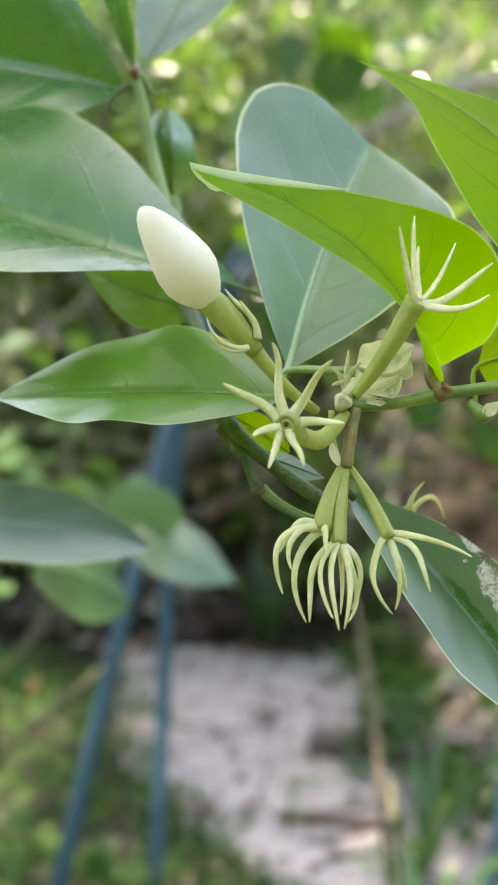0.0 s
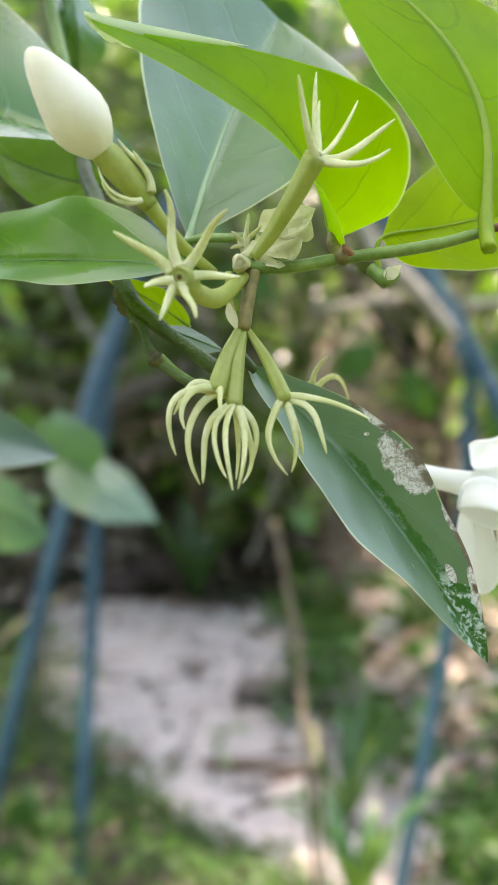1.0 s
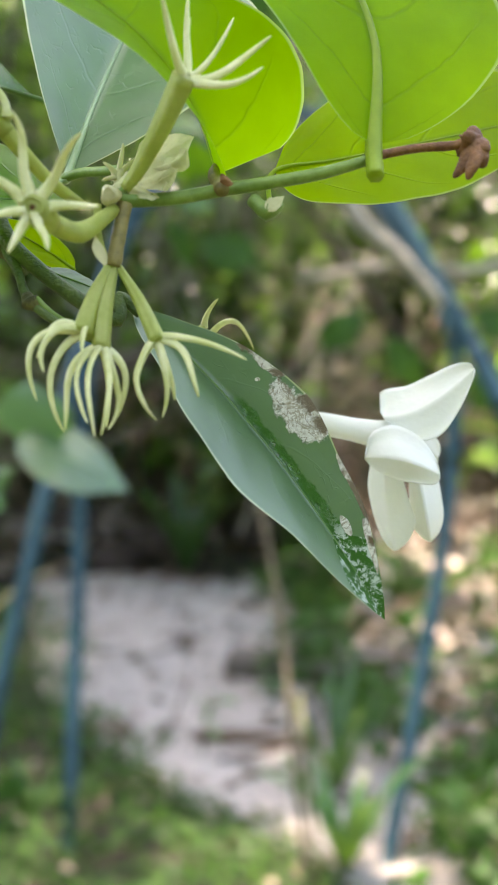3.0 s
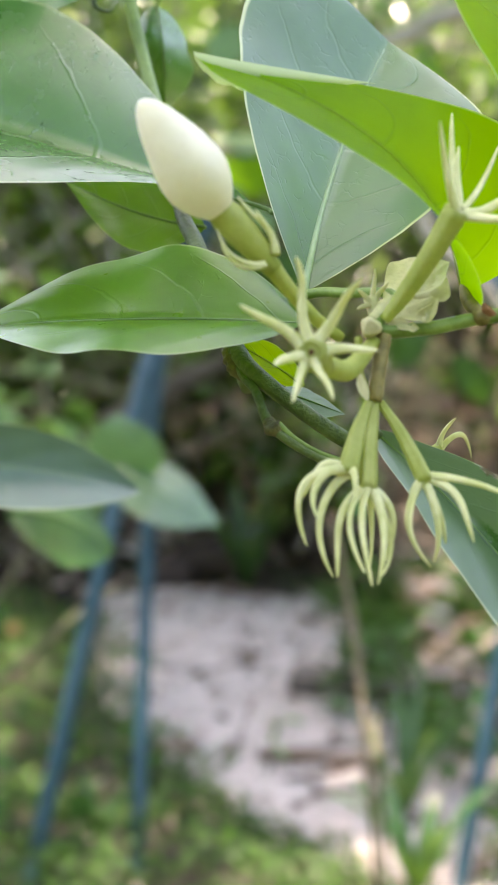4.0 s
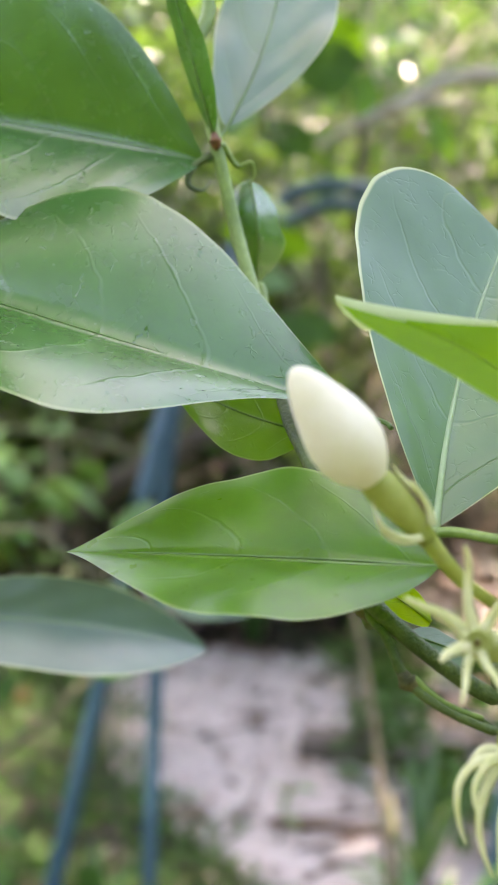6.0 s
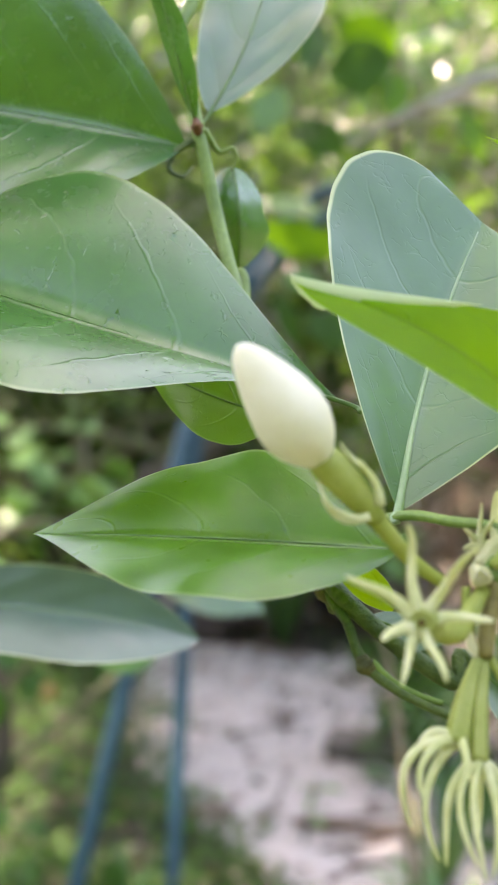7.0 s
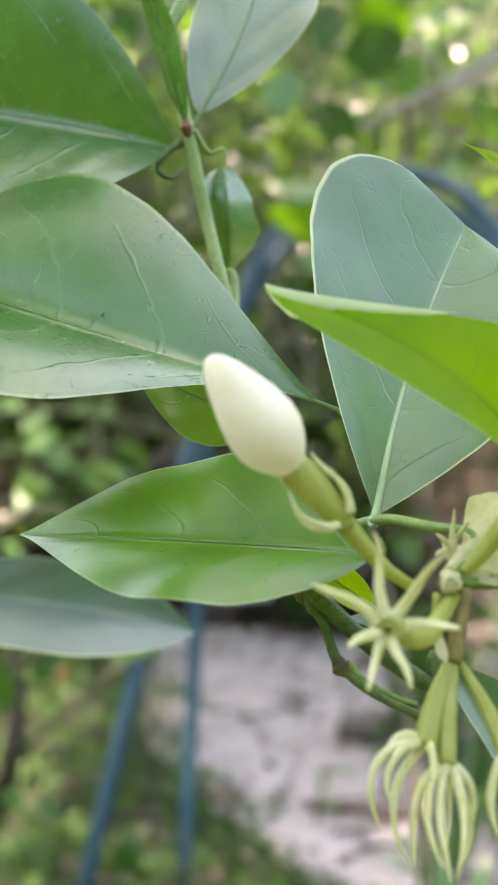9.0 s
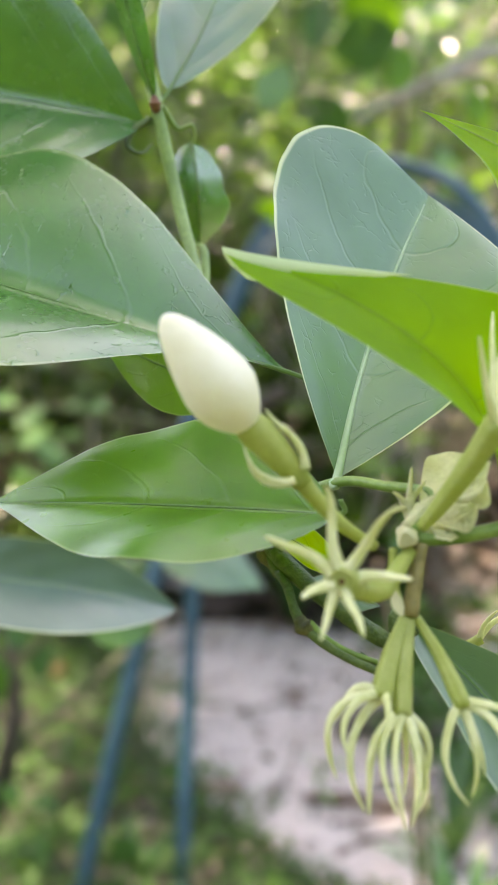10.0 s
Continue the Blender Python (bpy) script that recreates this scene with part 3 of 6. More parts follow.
part("ovary", revolve(bmesh.new(), (0.0070, 0.2169, 1.0929), (0.0070, 0.2163, 1.0929), [(0, 0.0005), (0.6, 0.0005), (1, 0.0002)], 10), BROWN, star)

# the upright calyx beside it
up = part("spent_calyx", tube(bmesh.new(), [(0.0216, 0.2370, 1.0964), (0.0247, 0.2356, 1.1008), (0.0287, 0.2326, 1.1078), (0.0326, 0.2296, 1.1156)], [0.0010, 0.0015, 0.0019, 0.0022], 30, None, 1.0, 0.0, 0, 0.05), CALYX, jasmine, "upright green calyx tube with thin spread lobes")
lobes(up, (0.0326, 0.2296, 1.1153), [(0.0285, 0.2255, 1.1297), (0.0336, 0.2352, 1.1262), (0.0416, 0.2393, 1.1269), (0.0479, 0.2327, 1.1229), (0.0460, 0.2257, 1.1168), (0.0336, 0.2421, 1.1324)], 0.0009, (0, 0, -0.12))

# withered calyxes at the node
dry = part("withered_calyx", tube(bmesh.new(), [(0.0193, 0.2389, 1.0955), (0.0227, 0.2422, 1.0976), (0.0256, 0.2445, 1.0996)], [0.0012, 0.0022, 0.0012], 10, lump=0.3), PAPER, jasmine, "papery straw-coloured withered calyx")
for k, (b, m_, t_, sa, sb) in enumerate((
    ((0.0220, 0.2423, 1.0980), (0.0271, 0.2428, 1.1017), (0.0344, 0.2445, 1.1062), (0.0255, 0.2525, 1.1061), (0.0289, 0.2372, 1.0979)),
    ((0.0228, 0.2412, 1.0975), (0.0277, 0.2384, 1.0988), (0.0317, 0.2398, 1.1016), (0.0282, 0.2428, 1.1017), (0.0289, 0.2350, 1.0962)),
    ((0.0260, 0.2426, 1.1003), (0.0303, 0.2387, 1.1012), (0.0330, 0.2401, 1.1040), (0.0298, 0.2450, 1.1031), (0.0321, 0.2374, 1.0994)),
    ((0.0289, 0.2394, 1.0986), (0.0289, 0.2361, 1.0973), (0.0283, 0.2349, 1.0959), (0.0303, 0.2372, 1.0979), (0.0277, 0.2382, 1.0975)),
    ((0.0212, 0.2390, 1.0964), (0.0247, 0.2369, 1.0957), (0.0279, 0.2368, 1.0948), (0.0246, 0.2391, 1.0966), (0.0247, 0.2357, 1.0945)))):
    part("lobe", blade(b, m_, t_, sa, sb, peak=0.45, tip_power=0.95, wave=0.07, seed=70 + k, n=16, m=5, cup=0.22, quilt=0.02), PAPER, dry)
part("petiole", tube(bmesh.new(), [(0.0388, 0.2535, 1.1010), (0.0382, 0.2455, 1.0990), (0.0394, 0.2375, 1.0962)], [0.0008, 0.0013, 0.0014], 10), STALK, jasmine)
part("node_knob", revolve(bmesh.new(), (0.0190, 0.2368, 1.0950), (0.0187, 0.2323, 1.0953), [(0, 0.0018), (0.5, 0.0018), (0.8, 0.0015), (0.9, 0.0011), (0.82, 0.0007), (0.88, 0.0004), (0.86, 0.0002)], 16, 2.0, 0.16), STRAW, jasmine, "pale round scar of a fallen flower")
bud_scale = part("axil_bud", tube(bmesh.new(), [(0.0451, 0.2388, 1.0945), (0.0478, 0.2365, 1.0924), (0.0505, 0.2377, 1.0937)], [0.0012, 0.0018, 0.0008], 8, lump=0.3), STEM, jasmine)
part("bud_scale", blade((0.0470, 0.2350, 1.0926), (0.0487, 0.2351, 1.0936), (0.0510, 0.2369, 1.0952), (0.0479, 0.2358, 1.0947), (0.0494, 0.2345, 1.0926), n=8, m=3, wave=0.08), PAPER, bud_scale)
part("bud_scale", blade((0.0390, 0.2372, 1.0977), (0.0400, 0.2362, 1.0981), (0.0415, 0.2361, 1.0973), (0.0394, 0.2374, 1.0992), (0.0406, 0.2361, 1.0968), n=8, m=3, wave=0.08), BROWN, bud_scale)
bit = part("withered_calyx", tube(bmesh.new(), [(0.0208, 0.2419, 1.0955), (0.0199, 0.2445, 1.0996)], [0.0010, 0.0014], 8), STRAW, jasmine)
lobes(bit, (0.0202, 0.2434, 1.0985), [(0.0173, 0.2428, 1.1013), (0.0209, 0.2463, 1.1050), (0.0235, 0.2470, 1.1025), (0.0171, 0.2413, 1.0979)], 0.0006, (0, 0, 0.05), STRAW)

# the hanging cluster
stalk = part("peduncle", tube(bmesh.new(), [(0.0214, 0.2366, 1.0936), (0.0202, 0.2337, 1.0871), (0.0193, 0.2320, 1.0823)], [0.0014, 0.0014, 0.0015], 10, None, 1.0, 0.15), STALK, jasmine, "short brownish flower stalk")
part("strand", tube(bmesh.new(), [(0.0166, 0.2345, 1.0935), (0.0166, 0.2328, 1.0880), (0.0183, 0.2318, 1.0826)], [0.0007, 0.0008, 0.0007], 8), CALYX, stalk)
part("bract", blade((0.0191, 0.2319, 1.0818), (0.0172, 0.2304, 1.0851), (0.0164, 0.2298, 1.0884), (0.0161, 0.2293, 1.0847), (0.0181, 0.2314, 1.0851), n=8, m=3), STRAW, stalk)


def hanging(top, mid, end, tips, bends, radii):
    ob = part("spent_calyx", tube(bmesh.new(), [top, mid, end], radii, 30, 14, 1.0, 0.05, 0, 0.10), CALYX, jasmine, "hanging green calyx with curled pale lobes")
    for tip, bend in zip(tips, bends):
        root = Vector(end) + (Vector(mid) - Vector(end)).normalized() * 0.0014 + (Vector(tip) - Vector(end)).normalized() * 0.0006
        lobes(ob, root, [tip], 0.00066, 0.85 * Vector(bend), None, 0.0002)
    return ob


hanging((0.0187, 0.2321, 1.0828), (0.0161, 0.2283, 1.0771), (0.0141, 0.2243, 1.0708), [(0.0065, 0.2178, 1.0601), (0.0081, 0.2155, 1.0654), (0.0110, 0.2180, 1.0545), (0.0147, 0.2160, 1.0687), (0.0060, 0.2238, 1.0668)], [(-0.34, -0.1, 0.22), (-0.3, -0.1, 0.25), (-0.30, -0.15, 0.06), (0, -0.2, 0.1), (-0.12, -0.1, 0.3)], [0.0008, 0.0016, 0.0021])
hanging((0.0195, 0.2320, 1.0823), (0.0181, 0.2270, 1.0757), (0.0173, 0.2230, 1.0684), [(0.0115, 0.2151, 1.0554), (0.0157, 0.2113, 1.0572), (0.0168, 0.2110, 1.0550), (0.0178, 0.2120, 1.0550), (0.0188, 0.2151, 1.0554), (0.0199, 0.2203, 1.0563), (0.0180, 0.2240, 1.0542)], [(-0.2, -0.1, 0.04), (-0.24, -0.12, -0.02), (-0.09, -0.16, 0), (0.08, -0.15, 0), (0.18, -0.08, 0), (0.25, 0.0, 0), (0.05, 0.15, 0)], [0.0008, 0.0013, 0.0016])
hanging((0.0204, 0.2320, 1.0823), (0.0240, 0.2282, 1.0767), (0.0275, 0.2241, 1.0694), [(0.0272, 0.2153, 1.0569), (0.0255, 0.2176, 1.0590), (0.0281, 0.2183, 1.0569), (0.0303, 0.2197, 1.0597), (0.0345, 0.2169, 1.0607), (0.0430, 0.2207, 1.0667)], [(-0.22, -0.1, 0.03), (-0.25, -0.1, 0.05), (0.12, -0.12, 0.02), (0.05, -0.1, 0), (0.14, -0.1, 0.12), (0, -0.1, 0.10)], [0.0006, 0.0011, 0.0015])
behind = part("spent_calyx", tube(bmesh.new(), [(0.0319, 0.2611, 1.0663), (0.0347, 0.2612, 1.0672), (0.0368, 0.2613, 1.0683)], [0.0008, 0.0010, 0.0012], 8), CALYX, jasmine, "spent calyx with curled pale lobes")
lobes(behind, (0.0365, 0.2613, 1.0683), [(0.0394, 0.2592, 1.0746)], 0.0007, (-0.05, 0, 0.08))
lobes(behind, (0.0379, 0.2691, 1.0659), [(0.0486, 0.2865, 1.0607)], 0.0006, (0.05, -0.1, 0.2))

# the dry calyx at the twig's end
dead = part("withered_calyx", tube(bmesh.new(), [(0.0832, 0.2351, 1.1041), (0.0864, 0.2352, 1.1048)], [0.0012, 0.0018], 8, lump=0.4), BROWN, jasmine, "shrivelled brown calyx")
lobes(dead, (0.0848, 0.2351, 1.1045), [(0.0881, 0.2320, 1.1038), (0.0817, 0.2333, 1.0986), (0.0836, 0.2302, 1.0981), (0.0866, 0.2315, 1.1002), (0.0858, 0.2376, 1.1079), (0.0831, 0.2324, 1.1064)], 0.0019, (0.08, -0.15, 0.0), BROWN)

# the open flower
def petal(base, mid, tip, side_a, side_b, seed, peak=0.5, tip_power=0.42, base_power=0.5, roll=0.0, crease=0.0, thick=0.0005, n=34, m=10):
    """A fleshy petal with two faces; roll: how far its rim turns up, crease: how deep its fold lies."""
    bm = bmesh.new()
    rng = random.Random(seed)
    ph = [rng.random() * 6.28 for _ in range(3)]
    at = along(base, mid, tip, peak)
    va, vb = Vector(side_a) - at, Vector(side_b) - at
    size = (Vector(tip) - Vector(base)).length
    nrm = va.cross(Vector(tip) - Vector(base)).normalized()
    if nrm.y > 0:
        nrm = -nrm
    layers = []
    for lift in (0.5, -0.5):
        rows = []
        for i in range(n + 1):
            s = 1 - (1 - i / n) ** 1.7
            c = along(base, mid, tip, s)
            w = max(blade_width(s, peak, tip_power, base_power), 0.02)
            row = []
            for j in range(-m, m + 1):
                a = abs(j) / m
                v = va if j < 0 else vb
                edge = max(a, 1.6 * (s - 0.62) if s > 0.62 else 0.0)
                up = roll * size * max(0.0, edge - 0.62) ** 1.5 * (1 + 0.5 * math.sin(5 * s + ph[0] + (j < 0)))
                up += 0.03 * size * math.sin(3 * a + 6 * s + ph[1]) * a * w + crease * size * (a - a * a) * w
                row.append(bm.verts.new(c + v * (a * w * (1 + 0.012 * math.sin(17 * s + ph[2]))) + nrm * (up + lift * thick * (1 - 0.5 * a))))
            rows.append(row)
        layers.append(rows)
    top, low = layers
    for i in range(n):
        for j in range(2 * m):
            bm.faces.new((top[i][j], top[i][j + 1], top[i + 1][j + 1], top[i + 1][j]))
            bm.faces.new((low[i][j], low[i + 1][j], low[i + 1][j + 1], low[i][j + 1]))
        for j, flip in ((0, 1), (2 * m, -1)):
            q = (top[i][j], top[i + 1][j], low[i + 1][j], low[i][j])
            bm.faces.new(q[::flip])
    for j in range(2 * m):
        bm.faces.new((top[n][j], top[n][j + 1], low[n][j + 1], low[n][j]))
    return bm


flower = part("flower", revolve(bmesh.new(), (0.0589, 0.2793, 1.0453), (0.0787, 0.2758, 1.0419), [(0, 0.0023), (0.3, 0.0026), (0.6, 0.0027), (0.85, 0.0031), (1.0, 0.0038)], 30, 0.5, 0.06), PETAL, jasmine, "drooping white jasmine flower seen from behind")
for b, m_, t_, sa, sb, sd, kw in (
    ((0.0780, 0.2752, 1.0382), (0.0782, 0.2713, 1.0253), (0.0801, 0.2702, 1.0165), (0.0757, 0.2771, 1.0239), (0.0838, 0.2704, 1.0249), 3, dict(base_power=0.32, peak=0.62, tip_power=0.46, roll=0.05, crease=0.10)),
    ((0.0854, 0.2760, 1.0371), (0.0865, 0.2694, 1.0264), (0.0887, 0.2724, 1.0179), (0.0840, 0.2720, 1.0245), (0.0927, 0.2774, 1.0249), 4, dict(base_power=0.32, peak=0.60, tip_power=0.46, roll=0.05, crease=0.10)),
    ((0.0785, 0.2758, 1.0419), (0.0858, 0.2786, 1.0400), (0.0916, 0.2810, 1.0357), (0.0884, 0.2820, 1.0429), (0.0860, 0.2788, 1.0345), 5, dict(peak=0.5)),
    ((0.0776, 0.2764, 1.0463), (0.0861, 0.2727, 1.0488), (0.0972, 0.2720, 1.0578), (0.0851, 0.2843, 1.0527), (0.0869, 0.2679, 1.0425), 1, dict(peak=0.42, tip_power=0.62, base_power=0.22, roll=0.16, crease=-0.10)),
    ((0.0726, 0.2702, 1.0380), (0.0795, 0.2613, 1.0394), (0.0881, 0.2628, 1.0355), (0.0804, 0.2711, 1.0444), (0.0805, 0.2624, 1.0335), 2, dict(peak=0.5, tip_power=0.45, base_power=0.45, roll=0.28, crease=0.05))):
    part("petal", petal(b, m_, t_, sa, sb, sd, **kw), PETAL, flower)

# ---- ground ----
def path_edge(y):
    """The x at which the weeds give way to the bare path."""
    return -0.21 + (0.67 * (2.5 - y) if y < 2.5 else -0.10 * (y - 2.5)) + 0.05 * noise.noise((0, y * 3, 5))


def ground_height(x, y):
    bank = 0.11 * max(0.0, y - 3.45) + 0.10 * max(0.0, -0.55 - x)
    return 0.02 * noise.noise((x * 2.2, y * 2.2, 0)) + 0.006 * noise.noise((x * 9, y * 9, 2)) + min(bank, 1.5)


m = Nodes("earth")
pos = m.add("NewGeometry").outputs[0]
n1, n2, n3 = m.noise(pos, 1.3, 5.0, 0.6), m.noise(pos, 7.0, 5.0, 0.6), m.noise(pos, 90.0, 3.0)
col = m.mix(m.step(m.math("ADD", m.math("MULTIPLY", n2, 0.7), m.math("MULTIPLY", n3, 0.3)), 0.35, 0.65), (0.014, 0.010, 0.008), (0.040, 0.028, 0.022))
col = m.mix(m.math("MULTIPLY", m.step(m.math("ADD", m.math("MULTIPLY", n1, 0.6), m.math("MULTIPLY", n3, 0.4)), 0.46, 0.58), 0.75), col, (0.022, 0.045, 0.010))
GROUND = m.close(m.add("BsdfPrincipled", Base_Color=col, Roughness=0.95, Normal=m.bump(m.math("ADD", n2, n3), 0.8, 0.01)))
m = Nodes("path_grit")
pos = m.add("NewGeometry").outputs[0]
n1, n2, n3, n4 = m.noise(pos, 2.2, 5.0, 0.6), m.noise(pos, 11.0, 6.0, 0.65), m.noise(pos, 70.0, 5.0, 0.7), m.noise(pos, 320.0, 3.0)
col = m.mix(m.step(n1, 0.35, 0.65), (0.43, 0.385, 0.36), (0.55, 0.495, 0.465))
col = m.mix(m.math("MULTIPLY", m.step(n2, 0.45, 0.70), 0.5), col, (0.57, 0.515, 0.485))
col = m.mix(m.math("MULTIPLY", m.step(n3, 0.52, 0.64), 0.35), col, (0.16, 0.13, 0.115))
col = m.mix(m.math("MULTIPLY", m.step(n4, 0.58, 0.68), 0.7), col, (0.50, 0.46, 0.44))
h = m.math("ADD", m.math("ADD", n2, m.math("MULTIPLY", n3, 0.6)), m.math("MULTIPLY", n4, 0.25))
PATH_MAT = m.close(m.add("BsdfPrincipled", Base_Color=col, Roughness=0.92, Normal=m.bump(h, 1.0, 0.012)))
xs = [-60, -30, -15, -8, -5, -3.5] + [-2.5 + 0.1 * i for i in range(56)] + [4, 6, 10, 18, 35, 60]
ys = [-30, -12, -5, -2, 0] + [0.8 + 0.08 * i for i in range(70)] + [7, 8, 9.5, 12, 16, 25, 45, 80]
bm = bmesh.new()
grid = [[bm.verts.new((x, y, ground_height(x, y))) for y in ys] for x in xs]
for a, b in zip(grid, grid[1:]):
    for j in range(len(ys) - 1):
        bm.faces.new((a[j], b[j], b[j + 1], a[j + 1]))
tagged(mesh_object("ground", bm, GROUND), "dark brown garden earth under leaf litter", "ground", kind="structure")
bm = bmesh.new()
grid = []
for j in range(64):
    y = 0.7 + j * 0.044
    x0 = path_edge(y) - 0.12
    x1 = 2.3 + 0.35 * noise.noise((3, y * 1.3, 1))
    row = []
    for i in range(72):
        x = x0 + (x1 - x0) * i / 71
        far = 3.40 + 0.10 * noise.noise((x * 3, 0, 9)) + 0.03 * noise.noise((x * 11, 0, 9))
        near = 0.95 + 0.25 * noise.noise((x * 1.5, 4, 9))
        yy = near + (far - near) * j / 63
        drop = 0.03 if i in (0, 71) or j in (0, 63) else 0.0
        row.append(bm.verts.new((x, yy, ground_height(x, yy) + 0.014 - drop + 0.004 * noise.noise((x * 14, yy * 14, 4)))))
    grid.append(row)
for a, b in zip(grid, grid[1:]):
    for i in range(71):
        bm.faces.new((a[i], a[i + 1], b[i + 1], b[i]))
tagged(mesh_object("path", bm, PATH_MAT), "pale grey gritty bare path strewn with twigs", "path", kind="structure")

# ---- leaf masses ----
def leaf_mass(name, count, place, size, ratio=0.5, seed=0, droop=0.3, flat=0.6, fold=0.12):
    """One mesh of many small folded leaves. place(rng, n): the points they grow at; size: shortest and longest blade."""
    rng = np.random.default_rng(seed)
    pos = place(rng, count)
    n = len(pos)
    way = rng.normal(size=(n, 3))
    way[:, 2] = way[:, 2] * 0.45 - droop
    way /= np.linalg.norm(way, axis=1)[:, None]
    up = rng.normal(size=(n, 3)) * (1 - flat)
    up[:, 2] += flat
    side = np.cross(way, up)
    side /= np.linalg.norm(side, axis=1)[:, None] + 1e-9
    nrm = np.cross(side, way)
    length = rng.uniform(size[0], size[1], n)
    width = length * ratio * rng.uniform(0.8, 1.2, n)
    shape = np.array([(0, 0, 0), (0.3, -0.46, fold), (0.3, 0, -0.02), (0.3, 0.46, fold), (0.65, -0.36, fold * 0.7), (0.65, 0, -0.03), (0.65, 0.36, fold * 0.7), (1.0, 0, -0.10)])
    v = pos[:, None] + way[:, None] * (shape[None, :, :1] * length[:, None, None]) + side[:, None] * (shape[None, :, 1:2] * width[:, None, None]) + nrm[:, None] * (shape[None, :, 2:] * length[:, None, None])
    tri = np.array([(0, 2, 1), (0, 3, 2), (1, 2, 5), (1, 5, 4), (2, 3, 6), (2, 6, 5), (4, 5, 7), (5, 6, 7)])
    f = (tri[None] + 8 * np.arange(n)[:, None, None]).reshape(-1, 3)
    me = bpy.data.meshes.new(name)
    me.from_pydata(v.reshape(-1, 3).tolist(), [], f.tolist())
    me.polygons.foreach_set("use_smooth", [True] * len(me.polygons))
    return me


def mass(name, me, material, parent=None):
    me.materials.append(material)
    ob = new(name, me)
    if parent is not None:
        ob.parent = parent
        ob.matrix_parent_inverse = Matrix.Translation(-Vector(parent.location))
    return ob


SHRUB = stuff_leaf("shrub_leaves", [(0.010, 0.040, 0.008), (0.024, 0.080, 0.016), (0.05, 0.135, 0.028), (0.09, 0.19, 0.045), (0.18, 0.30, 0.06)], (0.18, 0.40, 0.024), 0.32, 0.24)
# brighter copy of the shrub leaf: sunlight put into its colours
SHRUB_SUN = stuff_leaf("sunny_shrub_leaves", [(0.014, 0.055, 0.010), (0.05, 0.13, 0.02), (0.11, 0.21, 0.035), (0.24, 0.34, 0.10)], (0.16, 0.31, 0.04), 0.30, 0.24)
WEED = stuff_leaf("weed_leaves", [(0.010, 0.054, 0.005), (0.020, 0.092, 0.009), (0.038, 0.130, 0.014), (0.075, 0.180, 0.026)], (0.08, 0.27, 0.010), 0.28, 0.55, shade_gaps=False)
LITTER = stuff_leaf("leaf_litter", [(0.02, 0.011, 0.008), (0.07, 0.034, 0.025), (0.24, 0.14, 0.12), (0.70, 0.55, 0.50), (0.09, 0.04, 0.028)], (0.1, 0.06, 0.03), 0.15, 0.8, shade_gaps=False)
BARK = skin("shrub_bark", (0.032, 0.027, 0.018), (0.085, 0.070, 0.050), 0.9, 30, 300, 0.8, 0.004)
VINE = skin("vine_stem", (0.055, 0.07, 0.028), (0.15, 0.145, 0.075), 0.7, 40, 300, 0.5, 0.002)
VINE_PALE = skin("pale_vine", (0.21, 0.195, 0.165), (0.38, 0.355, 0.30), 0.8, 40, 300, 0.5, 0.002)
TUBE_BLUE = skin("blue_plastic", (0.013, 0.055, 0.078), (0.022, 0.077, 0.105), 0.5, 12, 250, 0.3, 0.001, 0.0, 0.3)
DARK_WIRE = skin("dark_wire", (0.03, 0.035, 0.03), (0.07, 0.07, 0.05), 0.6, 30, 300)
TAN = skin("tan_bark", (0.14, 0.11, 0.075), (0.25, 0.20, 0.14), 0.9, 40, 300, 0.6, 0.002)
STICK = skin("dead_stick", (0.11, 0.072, 0.05), (0.22, 0.16, 0.12), 0.9, 25, 300, 0.7, 0.003)
PLANK = skin("weathered_plank", (0.085, 0.07, 0.06), (0.18, 0.155, 0.14), 0.9, 14, 160, 0.7, 0.003)
STONE = skin("rubble_stone", (0.028, 0.019, 0.017), (0.080, 0.057, 0.052), 0.95, 12, 130, 0.8, 0.006)
YELLOW = skin("yellowed_leaf", (0.12, 0.085, 0.006), (0.17, 0.125, 0.012), 0.6, 60, 300, 0.3, 0.001, 0.3)


# ---- weeds and litter ----
def weeds_at(rng, n):
    y = rng.uniform(1.2, 3.45, n * 4)
    x = rng.uniform(-1.5, 0.45, n * 4)
    ok = np.array([a < path_edge(b) + 0.12 * noise.noise((a * 9, b * 9, 3)) and a > -1.15 + 0.3 * noise.noise((0, b * 3, 12)) and 1.4 + 0.2 * noise.noise((a * 3, 0, 13)) < b < 3.2 + 0.25 * noise.noise((a * 3, 0, 14)) for a, b in zip(x, y)])
    x, y = x[ok][:n], y[ok][:n]
    pile = np.array([(0.72, 3.18), (0.86, 2.78), (0.72, 2.36), (0.44, 3.28), (0.56, 3.05), (0.52, 2.55)])[rng.integers(0, 6, n // 2)] + rng.normal(0, 0.09, (n // 2, 2))
    x, y = np.concatenate([x[: n - n // 2], pile[:, 0]]), np.concatenate([y[: n - n // 2], pile[:, 1]])
    z = np.array([ground_height(a, b) + max(0.0, 0.05 + 0.07 * noise.noise((a * 6, b * 6, 8))) * min(1.0, max(0.15, (path_edge(b) - a) / 0.3)) for a, b in zip(x, y)])
    return np.stack([x, y, z + rng.uniform(0, 0.03, len(x))], 1)


tagged(mass("weeds", leaf_mass("weeds", 24000, weeds_at, (0.012, 0.034), 0.36, 3, -0.25, 0.5), WEED), "low bright green weeds and grass beside the path", "weeds", kind="stuff")


